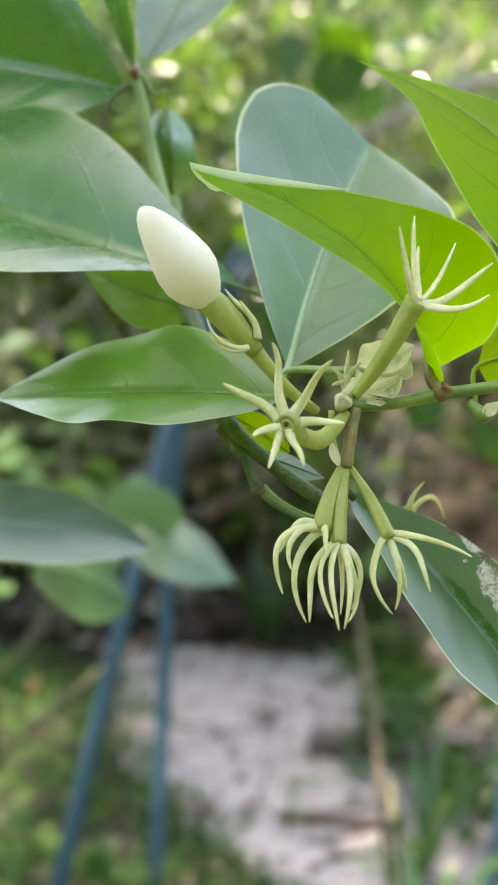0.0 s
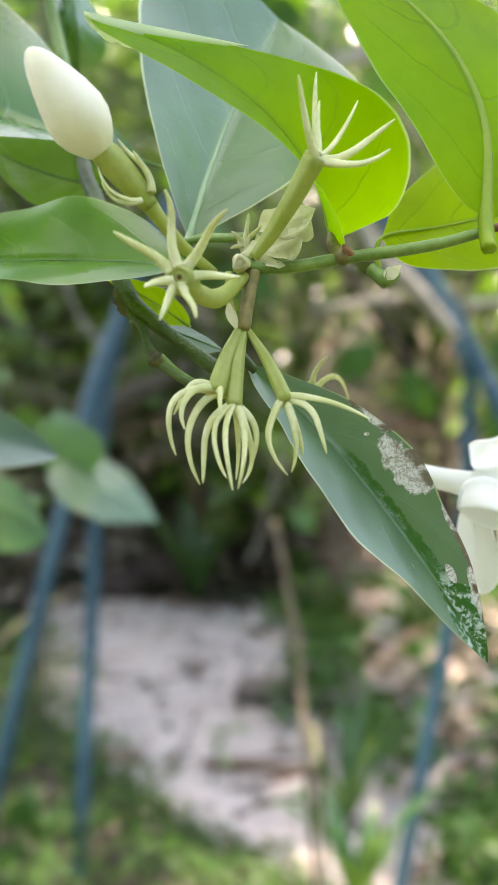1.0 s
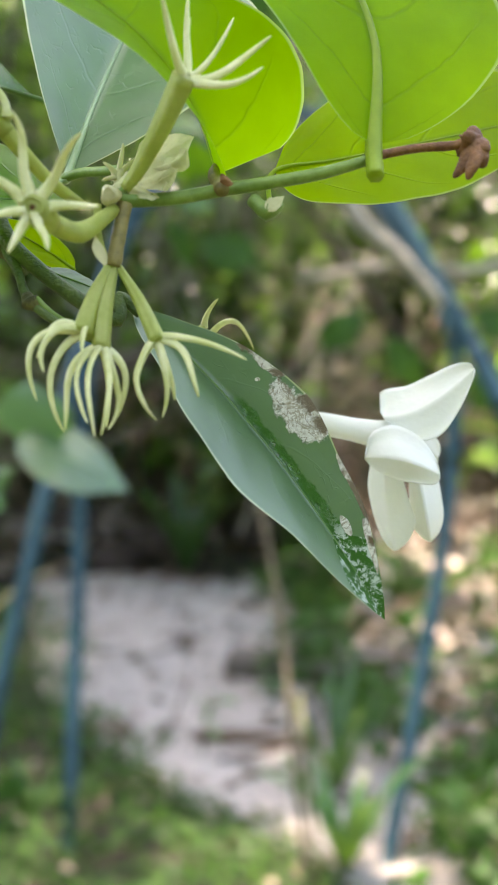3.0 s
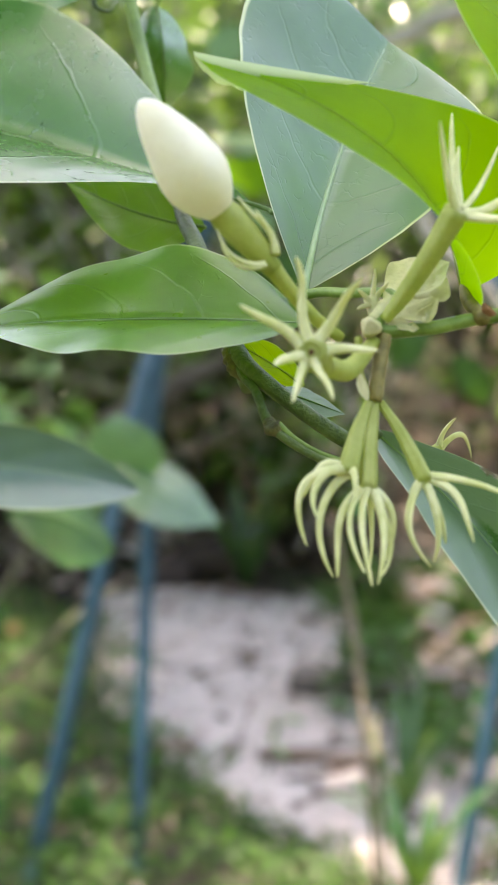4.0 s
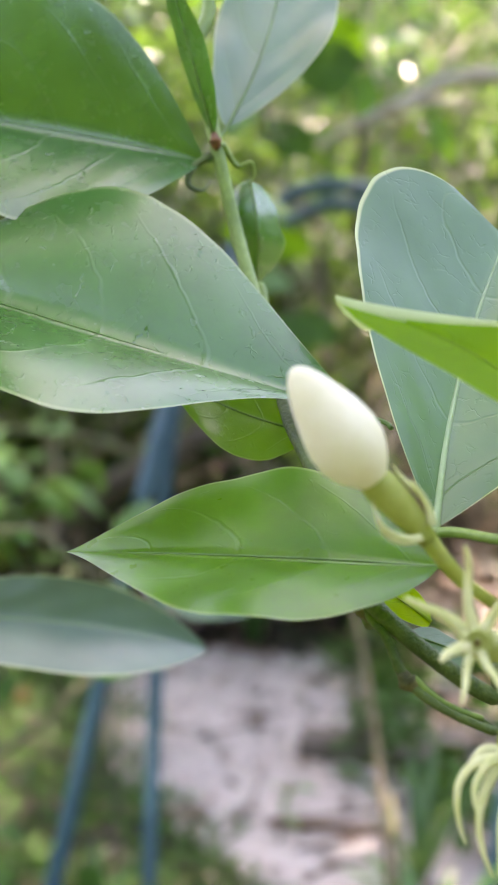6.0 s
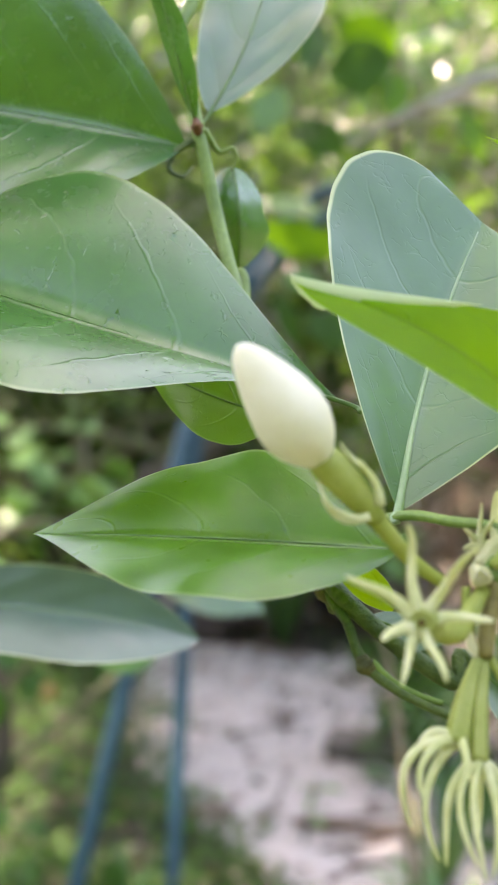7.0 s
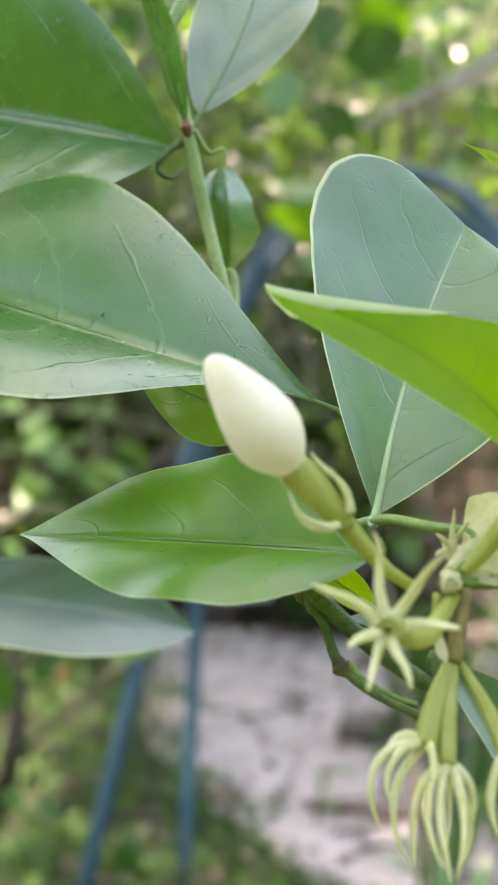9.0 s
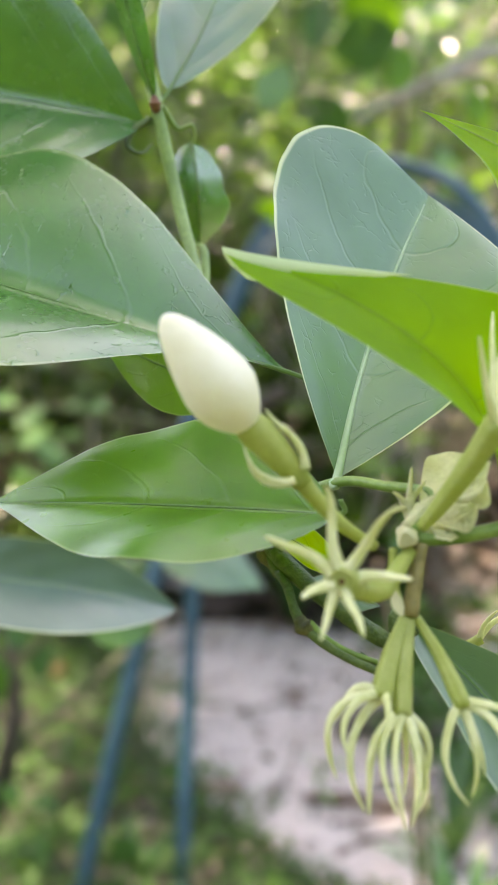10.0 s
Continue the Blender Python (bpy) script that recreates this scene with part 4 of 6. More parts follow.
def tufts_at(rng, n):
    y = rng.uniform(1.4, 3.6, n * 8)
    x = rng.uniform(0.35, 1.7, n * 8)
    ok = np.array([noise.noise((a * 4.5, b * 4.5, 21)) > 0.22 - 0.15 * (b < 1.9) and min(math.hypot(a - 0.48, b - 3.18), math.hypot(a - 0.85, b - 2.68)) > 0.17 for a, b in zip(x, y)])
    x, y = x[ok][:n], y[ok][:n]
    z = np.array([ground_height(a, b) + 0.02 for a, b in zip(x, y)])
    return np.stack([x, y, z + rng.uniform(0, 0.09, len(x))], 1)


def border_at(rng, n):
    y = rng.normal(1.6, 2.6, n * 3)
    x = rng.normal(0.0, 2.6, n * 3)
    ok = np.array([(a < -0.9 or b < 1.55 or (a > 1.5 and (b < 1.9 or b > 3.2)) or a > 2.1) and abs(a) + abs(b - 0.3) > 0.3 and noise.noise((a * 2.2, b * 2.2, 33)) > -0.2 for a, b in zip(x, y)])
    x, y = x[ok][:n], y[ok][:n]
    z = np.array([ground_height(a, b) for a, b in zip(x, y)])
    return np.stack([x, y, z + rng.uniform(0, 0.08, len(x))], 1)


tagged(mass("border_weeds", leaf_mass("border_weeds", 26000, border_at, (0.03, 0.08), 0.4, 43, -0.25, 0.5), WEED), "rank green weeds round the clearing", "weeds", kind="stuff")
tagged(mass("weed_tufts", leaf_mass("weed_tufts", 6000, tufts_at, (0.018, 0.055), 0.4, 13, -0.25, 0.5), WEED), "scattered green weed tufts among the litter", "weeds", kind="stuff")


def litter_at(rng, n):
    y = 2.9 + 5.5 * rng.random(n * 2) ** 1.6
    x = rng.uniform(-2.2, 2.4, n * 2)
    ok = (y > 3.35 + 0.1 * np.sin(x * 7)) | (x > 0.42 + 0.1 * np.sin(y * 9)) | (rng.random(n * 2) < 0.03)
    ok &= (np.abs(x - 0.08) > 0.42) | (y > 4.0) | (rng.random(n * 2) < 0.3)
    x, y = x[ok][:n], y[ok][:n]
    return np.stack([x, y, [ground_height(a, b) + 0.016 for a, b in zip(x, y)] + rng.uniform(0, 0.035, len(x))], 1)


tagged(mass("leaf_litter", leaf_mass("leaf_litter", 5500, litter_at, (0.025, 0.08), 0.45, 4, 0.0, 0.55, 0.2), LITTER), "dry reddish brown fallen leaves and bits", "leaf litter", kind="stuff")


def round_litter_at(rng, n):
    y = rng.normal(1.5, 3.2, n * 2)
    x = rng.normal(0.0, 3.2, n * 2)
    ok = (np.abs(x) > 1.6) | (y < 1.2)
    x, y = x[ok][:n], y[ok][:n]
    return np.stack([x, y, [ground_height(a, b) + 0.012 for a, b in zip(x, y)] + rng.uniform(0, 0.02, len(x))], 1)


tagged(mass("fallen_leaves", leaf_mass("fallen_leaves", 6000, round_litter_at, (0.03, 0.09), 0.45, 44, 0.0, 0.6, 0.2), LITTER), "dry fallen leaves strewn over bare earth", "leaf litter", kind="stuff")


def near_litter_at(rng, n):
    y = rng.uniform(1.5, 3.35, n)
    x = 1.55 - 1.85 * rng.random(n) ** 1.8
    return np.stack([x, y, [ground_height(a, b) + 0.02 for a, b in zip(x, y)]], 1)


tagged(mass("path_litter", leaf_mass("path_litter", 1500, near_litter_at, (0.014, 0.055), 0.4, 5, 0.0, 0.8, 0.15), LITTER), "scattered small dead leaves on the path", "leaf litter", kind="stuff")


def pebbles_at(rng, n):
    y = rng.uniform(1.6, 3.4, n)
    x = rng.uniform(-0.35, 1.5, n)
    return np.stack([x, y, [ground_height(a, b) + 0.016 for a, b in zip(x, y)]], 1)


rngp = np.random.default_rng(31)
pp = pebbles_at(rngp, 2600)
rad = rngp.uniform(0.0015, 0.006, len(pp)) * (1 + 1.5 * (rngp.random(len(pp)) < 0.06))
octa = np.array([(1, 0, 0), (0, 1, 0), (-1, 0, 0), (0, -1, 0), (0, 0, 0.8), (0, 0, -0.6)])
jit = rngp.uniform(0.6, 1.4, (len(pp), 6, 3))
vv = pp[:, None] + octa[None] * jit * rad[:, None, None]
ff = np.array([(0, 1, 4), (1, 2, 4), (2, 3, 4), (3, 0, 4), (1, 0, 5), (2, 1, 5), (3, 2, 5), (0, 3, 5)])[None] + 6 * np.arange(len(pp))[:, None, None]
me = bpy.data.meshes.new("gravel")
me.from_pydata(vv.reshape(-1, 3).tolist(), [], ff.reshape(-1, 3).tolist())
GRAVEL = stuff_leaf("gravel_bits", [(0.06, 0.048, 0.04), (0.13, 0.105, 0.095), (0.22, 0.195, 0.19), (0.36, 0.33, 0.32), (0.17, 0.115, 0.095)], (0.1, 0.1, 0.1), 0.0, 0.9, shade_gaps=False)
tagged(mass("gravel", me, GRAVEL), "loose grit and pebbles strewn on the path", "gravel", kind="stuff")


def stone(name, at, size, seed, label, material=STONE, group="stones behind the path"):
    bm = bmesh.new()
    bmesh.ops.create_icosphere(bm, subdivisions=2, radius=1.0)
    for v in bm.verts:
        v.co *= 1 + 0.35 * noise.noise(v.co * 1.6 + Vector((seed * 7.1, 0, 0)))
        v.co = Vector((v.co.x * size[0], v.co.y * size[1], max(v.co.z, -0.4) * size[2]))
    ob = mesh_object(name, bm, material)
    ob.location = at
    ob.rotation_euler = (0, 0, seed)
    return tagged(ob, label, "stone", group)


rng0 = random.Random(11)
for k, (x, y, r) in enumerate(((-0.16, 3.5, 0.09), (-0.05, 3.62, 0.11), (0.06, 3.52, 0.07), (-0.3, 3.75, 0.12), (0.30, 3.7, 0.10), (0.45, 3.5, 0.08), (0.7, 3.2, 0.07), (0.95, 2.9, 0.09), (1.1, 3.4, 0.12), (0.85, 3.7, 0.10), (0.62, 2.6, 0.05), (0.9, 2.4, 0.06), (-0.55, 3.9, 0.13))):
    stone("stone", (x, y, ground_height(x, y) + r * 0.2), (r, r * rng0.uniform(0.7, 1.1), r * rng0.uniform(0.5, 0.8)), k + 1, "rough reddish grey stone lying in leaf litter")

# the heap of pale rubble and dead leaves past the path's end
RUBBLE = skin("pink_rubble", (0.24, 0.16, 0.135), (0.52, 0.41, 0.37), 0.9, 14, 140, 0.8, 0.005)
PALE_LITTER = stuff_leaf("bleached_litter", [(0.12, 0.08, 0.06), (0.38, 0.30, 0.27), (0.60, 0.54, 0.51), (0.24, 0.15, 0.11), (0.68, 0.64, 0.61)], (0.2, 0.15, 0.11), 0.15, 0.55, shade_gaps=False)


def heap_height(x, y):
    return ground_height(x, y) + 0.22 * math.exp(-((x - 0.74) / 0.26) ** 2 - ((y - 4.25) / 0.34) ** 2)


for k in range(22):
    x, y, q = 0.74 + rng0.gauss(0, 0.20), 4.12 + rng0.gauss(0, 0.20), rng0.uniform(0.025, 0.065)
    stone("stone", (x, y, heap_height(x, y)), (q, q * rng0.uniform(0.7, 1.1), q * rng0.uniform(0.5, 0.9)), k + 31, "pale pinkish broken stone in a heap of dead leaves", RUBBLE, "rubble heap past the path")


def heap_at(rng, n):
    x, y = rng.normal(0.72, 0.30, n), rng.normal(4.15, 0.32, n)
    return np.stack([x, y, [heap_height(a, b) + 0.01 for a, b in zip(x, y)] + rng.uniform(0, 0.03, n)], 1)


def side_litter_at(rng, n):
    x, y = 0.5 + 1.3 * rng.random(n * 2), rng.uniform(1.6, 4.0, n * 2)
    ok = np.array([noise.noise((a * 4.5, b * 4.5, 21)) < 0.24 for a, b in zip(x, y)])
    x, y = x[ok][:n], y[ok][:n]
    return np.stack([x, y, [ground_height(a, b) + 0.02 for a, b in zip(x, y)] + rng.uniform(0, 0.08, len(x))], 1)


# pale bits whose colour stands in for sun spots under the hedge
def bank_litter_at(rng, n):
    x, y = rng.uniform(-1.3, 0.0, n), rng.uniform(3.5, 5.0, n)
    return np.stack([x, y, [ground_height(a, b) + 0.03 for a, b in zip(x, y)] + rng.uniform(0, 0.04, n)], 1)


tagged(mass("bank_litter", leaf_mass("bank_litter", 1400, bank_litter_at, (0.03, 0.08), 0.5, 63, 0.0, 0.7, 0.2), PALE_LITTER), "pale pinkish leaf bits in place of sunlit spots on the bank", "leaf litter", kind="stuff")
tagged(mass("bleached_litter", leaf_mass("bleached_litter", 2600, side_litter_at, (0.03, 0.09), 0.5, 62, 0.0, 0.7, 0.2), PALE_LITTER), "bleached dead leaves among green tufts", "leaf litter", kind="stuff")
tagged(mass("dead_leaf_heap", leaf_mass("dead_leaf_heap", 1500, heap_at, (0.025, 0.08), 0.45, 61, 0.0, 0.7, 0.2), PALE_LITTER), "heap of bleached pinkish dead leaves past the path", "leaf litter", kind="stuff")


# ---- blue arches ----
def hose_arch(points, radius, label):
    ob = thing("tube_arch", points[0], label, "garden arch", "blue garden arches")
    part("tube", tube(bmesh.new(), points, radius, 14, 90), TUBE_BLUE, ob)
    line = spline(points, 90)
    for k in (18, 70):
        part("sleeve", tube(bmesh.new(), line[k:k + 4], radius * 1.16, 14, 8), TUBE_BLUE, ob)
    return ob


hose_arch([(-0.3467, 1.8426, 0.0000), (-0.3324, 1.8917, 0.0662), (-0.2484, 2.0432, 0.4253), (-0.1580, 2.2606, 0.8222), (-0.1159, 2.3584, 0.9433), (-0.0455, 2.4436, 1.1189), (0.0513, 2.4915, 1.2439), (0.1579, 2.4689, 1.2989), (0.2864, 2.4055, 1.2790), (0.3834, 2.3138, 1.2012), (0.5396, 2.1414, 0.9082), (0.6415, 2.0069, 0.6702), (0.6941, 1.8765, 0.4609), (0.8722, 2.0500, 0.0000)], 0.0150, "bent blue plastic tube arch standing in the weeds")
hose_arch([(-0.1692, 1.8808, 0.0000), (-0.1660, 1.9294, 0.0470), (-0.1593, 2.1409, 0.4021), (-0.1568, 2.2274, 0.5864), (-0.1370, 2.3100, 0.8150), (-0.0841, 2.4077, 1.0072), (0.0237, 2.5308, 1.1645), (0.1890, 2.5659, 1.2702), (0.3446, 2.4868, 1.2105), (0.4302, 2.4237, 1.1207), (0.5353, 2.1912, 0.9038), (0.5458, 2.1478, 0.7383), (0.5118, 2.0510, 0.4808), (0.3861, 1.8161, 0.0310), (0.3311, 1.6398, 0.0000)], 0.0132, "blue plastic tube arch crossing its neighbour")

# thin dark wires beside the arch
wires = thing("wire_bundle", (-0.2029, 1.9495, 0.0000), "three thin dark wires hanging beside the arch", "wire")
for k in range(3):
    part("wire", tube(bmesh.new(), [Vector((-0.2451, 2.1259, 0.4393)) + Vector((0.004 * k, 0, 0)), Vector((-0.2513, 2.0519, 0.2718)) + Vector((0.012 * k, 0, 0)), Vector((-0.2270, 2.0021, 0.1330)) + Vector((0.013 * k, 0.02, 0)), Vector((-0.2078, 1.9493, 0.0000)) + Vector((0.016 * k, 0, 0))], 0.0023, 6), DARK_WIRE, wires)

# ---- sticks, plank ----
def stick(points, r, mat=STICK, label="dead brown stick lying on the ground", name="stick", lump=0.25, seed=0):
    ob = mesh_object(name, tube(bmesh.new(), points, r, 8, None, 1.0, lump, seed), mat)
    return tagged(ob, label, "stick")


def lie(p, h):
    return (p[0], p[1], ground_height(p[0], p[1]) + 0.014 + h)


stick([lie((-0.3014, 2.3550, 0.0000), 0.012), lie((-0.1801, 2.3282, 0.0000), 0.010), lie((-0.0666, 2.3166, 0.0000), 0.010)], [0.010, 0.013, 0.012], label="short brown stick lying across the weeds")
stick([lie((0.0540, 2.2716, 0.0000), 0.012), lie((0.1666, 2.2421, 0.0000), 0.010), lie((0.3172, 2.2281, 0.0000), 0.010)], [0.010, 0.012, 0.013], label="long brown stick at the edge of the path")
stick([lie((0.1070, 2.1772, 0.0000), 0.004), lie((0.2194, 2.2026, 0.0000), 0.005), lie((0.3209, 2.2987, 0.0000), 0.004)], [0.004, 0.005, 0.003], label="thin dead twig at the edge of the path")
stick([lie((0.0776, 2.2915, 0.0000), 0.004), lie((0.1819, 2.2946, 0.0000), 0.005), lie((0.3141, 2.3354, 0.0000), 0.004)], [0.003, 0.004, 0.003], label="thin dead twig at the edge of the path")
stick([lie((0.1126, 2.0725, 0.0000), 0.004), lie((0.2015, 2.1263, 0.0000), 0.005), lie((0.2944, 2.0980, 0.0000), 0.004)], [0.004, 0.004, 0.003], label="thin dead twig at the edge of the path")
stick([lie((-0.0585, 2.7405, 0.0000), 0.004), lie((0.0103, 2.8017, 0.0000), 0.005), lie((0.0757, 2.8950, 0.0000), 0.004), lie((0.1271, 2.9155, 0.0000), 0.006)], [0.003, 0.004, 0.004, 0.003], label="crooked dark twig on the bare path")
stick([lie((-0.2143, 2.9049, 0.0000), 0.004), lie((-0.1081, 2.9863, 0.0000), 0.005)], [0.003, 0.002], label="crooked dark twig on the bare path")
stick([lie((-0.2124, 2.7772, 0.0000), 0.003), lie((-0.0731, 2.7745, 0.0000), 0.003)], [0.003, 0.002], label="crooked dark twig on the bare path")
stick([lie((0.0268, 3.0729, 0.0000), 0.0), (0.0385, 2.8863, 0.1012), (0.0527, 2.8893, 0.1227)], [0.004, 0.003, 0.002], label="broken twig standing up from the path")
stick([lie((0.0024, 2.3137, 0.0000), 0.0), (0.0241, 2.2396, 0.0982), (0.0495, 2.2488, 0.1637)], [0.003, 0.003, 0.002], label="thin dry stalk standing at the path")
for k in range(16):
    x, y, w = rng0.uniform(-1.1, 1.3), rng0.uniform(3.3, 4.4), rng0.uniform(-1.2, 1.2)
    l = rng0.uniform(0.12, 0.35)
    stick([lie((x, y), 0.01), lie((x + l * math.cos(w) * 0.5, y + l * math.sin(w) * 0.5), 0.03), lie((x + l * math.cos(w), y + l * math.sin(w)), 0.015)], [0.006, 0.006, 0.003], label="dead stick lying in the leaf litter", seed=k)

plank = bmesh.new()
bmesh.ops.create_cube(plank, size=1.0)
bmesh.ops.scale(plank, vec=(0.30, 0.10, 0.045), verts=plank.verts)
bmesh.ops.bevel(plank, geom=plank.edges[:], offset=0.004, segments=2, affect="EDGES")
plank = mesh_object("plank", plank, PLANK, False)
plank.matrix_world = Matrix.Translation(Vector(lie((0.2522, 2.5505, 0.0000), 0.022)) + Vector((0.04, 0.05, 0))) @ pose(0, 0, 0, 0, 0, -16)
tagged(plank, "short weathered grey plank lying on the path", "plank")

# ---- small plants ----
def rosette(name, base, count, length, width, label, seed, mat, lean=0.5, group=""):
    """Strap leaves that rise from one point."""
    ob = thing(name, base, label, "plant", group)
    rng = random.Random(seed)
    for k in range(count):
        w = 2 * math.pi * (k + rng.random() * 0.6) / count
        l = length * rng.uniform(0.7, 1.15)
        out = Vector((math.cos(w), math.sin(w), 0))
        b = Vector(base)
        mid = b + out * l * lean * 0.42 + Vector((0, 0, l * 0.55))
        tip = b + out * l * lean + Vector((0, 0, l * rng.uniform(0.75, 0.95)))
        side = out.cross(Vector((0, 0, 1))) * width * 0.5
        part("leaf", blade(b, mid, tip, mid + side + out * width * 0.12, mid - side + out * width * 0.12, peak=0.5, tip_power=0.9, base_power=0.35, seed=seed + k, n=10, m=2), mat, ob)
    return ob


STRAP = leaf_material("strap_leaf", (0.018, 0.07, 0.02), (0.036, 0.11, 0.034), (0.14, 0.3, 0.04), 0.25, 0.4, 0.2, rim=(0.2, 0.3, 0.1))
rosette("strap_leaf_plant", lie((0.0549, 3.3992, 0.0000), -0.01), 11, 0.32, 0.045, "dark green strap-leaved plant behind the path", 3, STRAP, 0.55, "strap-leaved plants")
rosette("strap_leaf_plant", lie((0.3236, 2.0383, 0.0000), -0.01), 8, 0.26, 0.022, "green strap-leaved plant at the path's edge", 5, STRAP, 0.6, "strap-leaved plants")
rosette("strap_leaf_plant", lie((0.3025, 1.7676, 0.0000), -0.01), 8, 0.24, 0.03, "green strap-leaved plant at the path's edge", 8, STRAP, 0.6, "strap-leaved plants")
rosette("strap_leaf_plant", lie((-0.4322, 1.9429, 0.0000), -0.01), 7, 0.16, 0.02, "young strap-leaved plant in the weeds", 9, STRAP, 0.5, "strap-leaved plants")
rosette("strap_leaf_plant", lie((-0.2328, 1.9486, 0.0000), -0.01), 6, 0.14, 0.02, "young strap-leaved plant in the weeds", 12, STRAP, 0.4, "strap-leaved plants")


def leafy_plant(name, stems, label, seed, leaf_len, mat, per=7, ratio=0.5, stem_mat=None, r=0.003, start=0.3, group="", category="plant", droop=0.15, spread=1.0):
    """Stems with single leaves set along them, two by two."""
    ob = thing(name, stems[0][0], label, category, group)
    rng = random.Random(seed)
    for si, pts in enumerate(stems):
        part("stem", tube(bmesh.new(), pts, [r * (1 - 0.6 * k / (len(pts) - 1)) for k in range(len(pts))], 7), stem_mat or VINE, ob)
        line = spline(pts, 40)
        for k in range(per):
            s = start + (1 - start) * (k + 0.5 * rng.random()) / per
            i = min(int(s * 39), 38)
            d = (line[i + 1] - line[i]).normalized()
            for sgn in (-1, 1):
                w = rng.uniform(0, 6.28)
                out = (d.orthogonal().normalized() * math.cos(w) + d.cross(d.orthogonal()).normalized() * math.sin(w)) * spread
                out = (out + d * 0.4 + Vector((0, 0, -droop))).normalized()
                l = leaf_len * rng.uniform(0.65, 1.15)
                b = line[i] + out * l * 0.12
                tip = b + out * l + Vector((0, 0, -0.15 * l))
                mid = 0.5 * (b + tip) + Vector((0, 0, 0.06 * l))
                side = out.cross(Vector((rng.uniform(-0.5, 0.5), rng.uniform(-0.5, 0.5), 1))).normalized() * l * ratio * 0.5
                lift = Vector((0, 0, 0.05 * l))
                part("leaf", blade(b, mid, tip, mid + side + lift, mid - side + lift, peak=0.42, n=8, m=2, seed=seed * 100 + k * 2 + sgn), mat, ob)
    return ob


GARDEN_LEAF = leaf_material("garden_leaf", (0.014, 0.058, 0.010), (0.030, 0.095, 0.020), (0.10, 0.26, 0.015), 0.22, 0.42, 0.8, crackle=0.0, spec=0.22, edging=0.0)
GARDEN_GLOW = leaf_material("garden_leaf_young", (0.035, 0.12, 0.010), (0.060, 0.17, 0.016), (0.17, 0.38, 0.012), 0.45, 0.45, 0.8, crackle=0.0, spec=0.2, edging=0.0)
GARDEN_PALE = leaf_material("garden_leaf_pale", (0.06, 0.16, 0.05), (0.10, 0.22, 0.08), (0.22, 0.44, 0.07), 0.3, 0.38, 0.8, crackle=0.0, edging=0.0)

# the seedling beside the plank, and the weed in front of it
leafy_plant("seedling", [[lie((0.2883, 2.3966, 0.0000), -0.01), (0.2711, 2.4774, 0.0657), (0.2406, 2.5138, 0.1810)], [lie((0.3305, 2.3981, 0.0000), -0.01), (0.3303, 2.3858, 0.1329), (0.3229, 2.4008, 0.2393)]], "bushy dark green seedling growing beside the plank", 21, 0.075, GARDEN_LEAF, 6, 0.5)
leafy_plant("seedling", [[lie((0.0717, 2.2180, 0.0000), -0.01), (0.0851, 2.1797, 0.1029), (0.1019, 2.2063, 0.1490)]], "pale green weed seedling in front of the path", 22, 0.05, GARDEN_PALE, 5, 0.3)
leafy_plant("seedling", [[lie((0.6505, 2.2312, 0.0000), -0.01), (0.6433, 2.1839, 0.1331), (0.6355, 2.2175, 0.2284)], [lie((0.3796, 2.3246, 0.0000), -0.01), (0.3600, 2.3819, 0.1046), (0.3840, 2.3939, 0.1900)]], "bushy green seedling beside the blue arch", 23, 0.07, GARDEN_LEAF, 5, 0.5)
leafy_plant("seedling", [[lie((0.5075, 1.8262, 0.0000), -0.01), (0.4881, 1.7275, 0.1193), (0.5086, 1.7447, 0.1694)], [lie((0.5860, 1.7519, 0.0000), -0.01), (0.5633, 1.7246, 0.0986), (0.5934, 1.7444, 0.1673)]], "low green seedling in the leaf litter", 24, 0.05, GARDEN_LEAF, 5, 0.5)

for k, (x, y, tall) in enumerate(((0.30, 3.05, 0.20), (0.24, 2.62, 0.17), (0.43, 2.57, 0.20), (0.40, 2.16, 0.20), (0.75, 2.72, 0.26), (0.86, 2.10, 0.22), (0.58, 2.95, 0.24))):
    lean = 0.05 * math.sin(k * 2.3)
    leafy_plant("seedling", [[lie((x, y), -0.01), (x + lean, y - 0.02, tall * 0.6), (x + 1.6 * lean, y, tall)], [lie((x + 0.05, y), -0.01), (x + 0.08 - lean, y + 0.02, tall * 0.5), (x + 0.12 - lean, y, tall * 0.85)]],
                "dark green broad-leaved seedling among the litter", 200 + k, 0.075, GARDEN_LEAF, 5, 0.5, group="seedlings in the litter")

# a thin bare sapling stem
sapling = thing("sapling", lie((0.2532, 1.8919, 0.0000), -0.01), "thin brown sapling stem with peeling bark", "sapling")
part("stem", tube(bmesh.new(), [lie((0.2407, 1.7955, 0.0000), -0.01), (0.1916, 1.5434, 0.3181), (0.1784, 1.5673, 0.4878), (0.1575, 1.5963, 0.6224), (0.1404, 1.6179, 0.7041)], [0.0065, 0.0050, 0.0042, 0.0038, 0.0028], 8, 60, 1.0, 0.25), TAN, sapling)
part("stem", tube(bmesh.new(), [lie((0.2631, 1.8592, 0.0000), -0.01), (0.2138, 1.6019, 0.3032), (0.2071, 1.6343, 0.3902)], [0.005, 0.005, 0.003], 8), VINE, sapling)

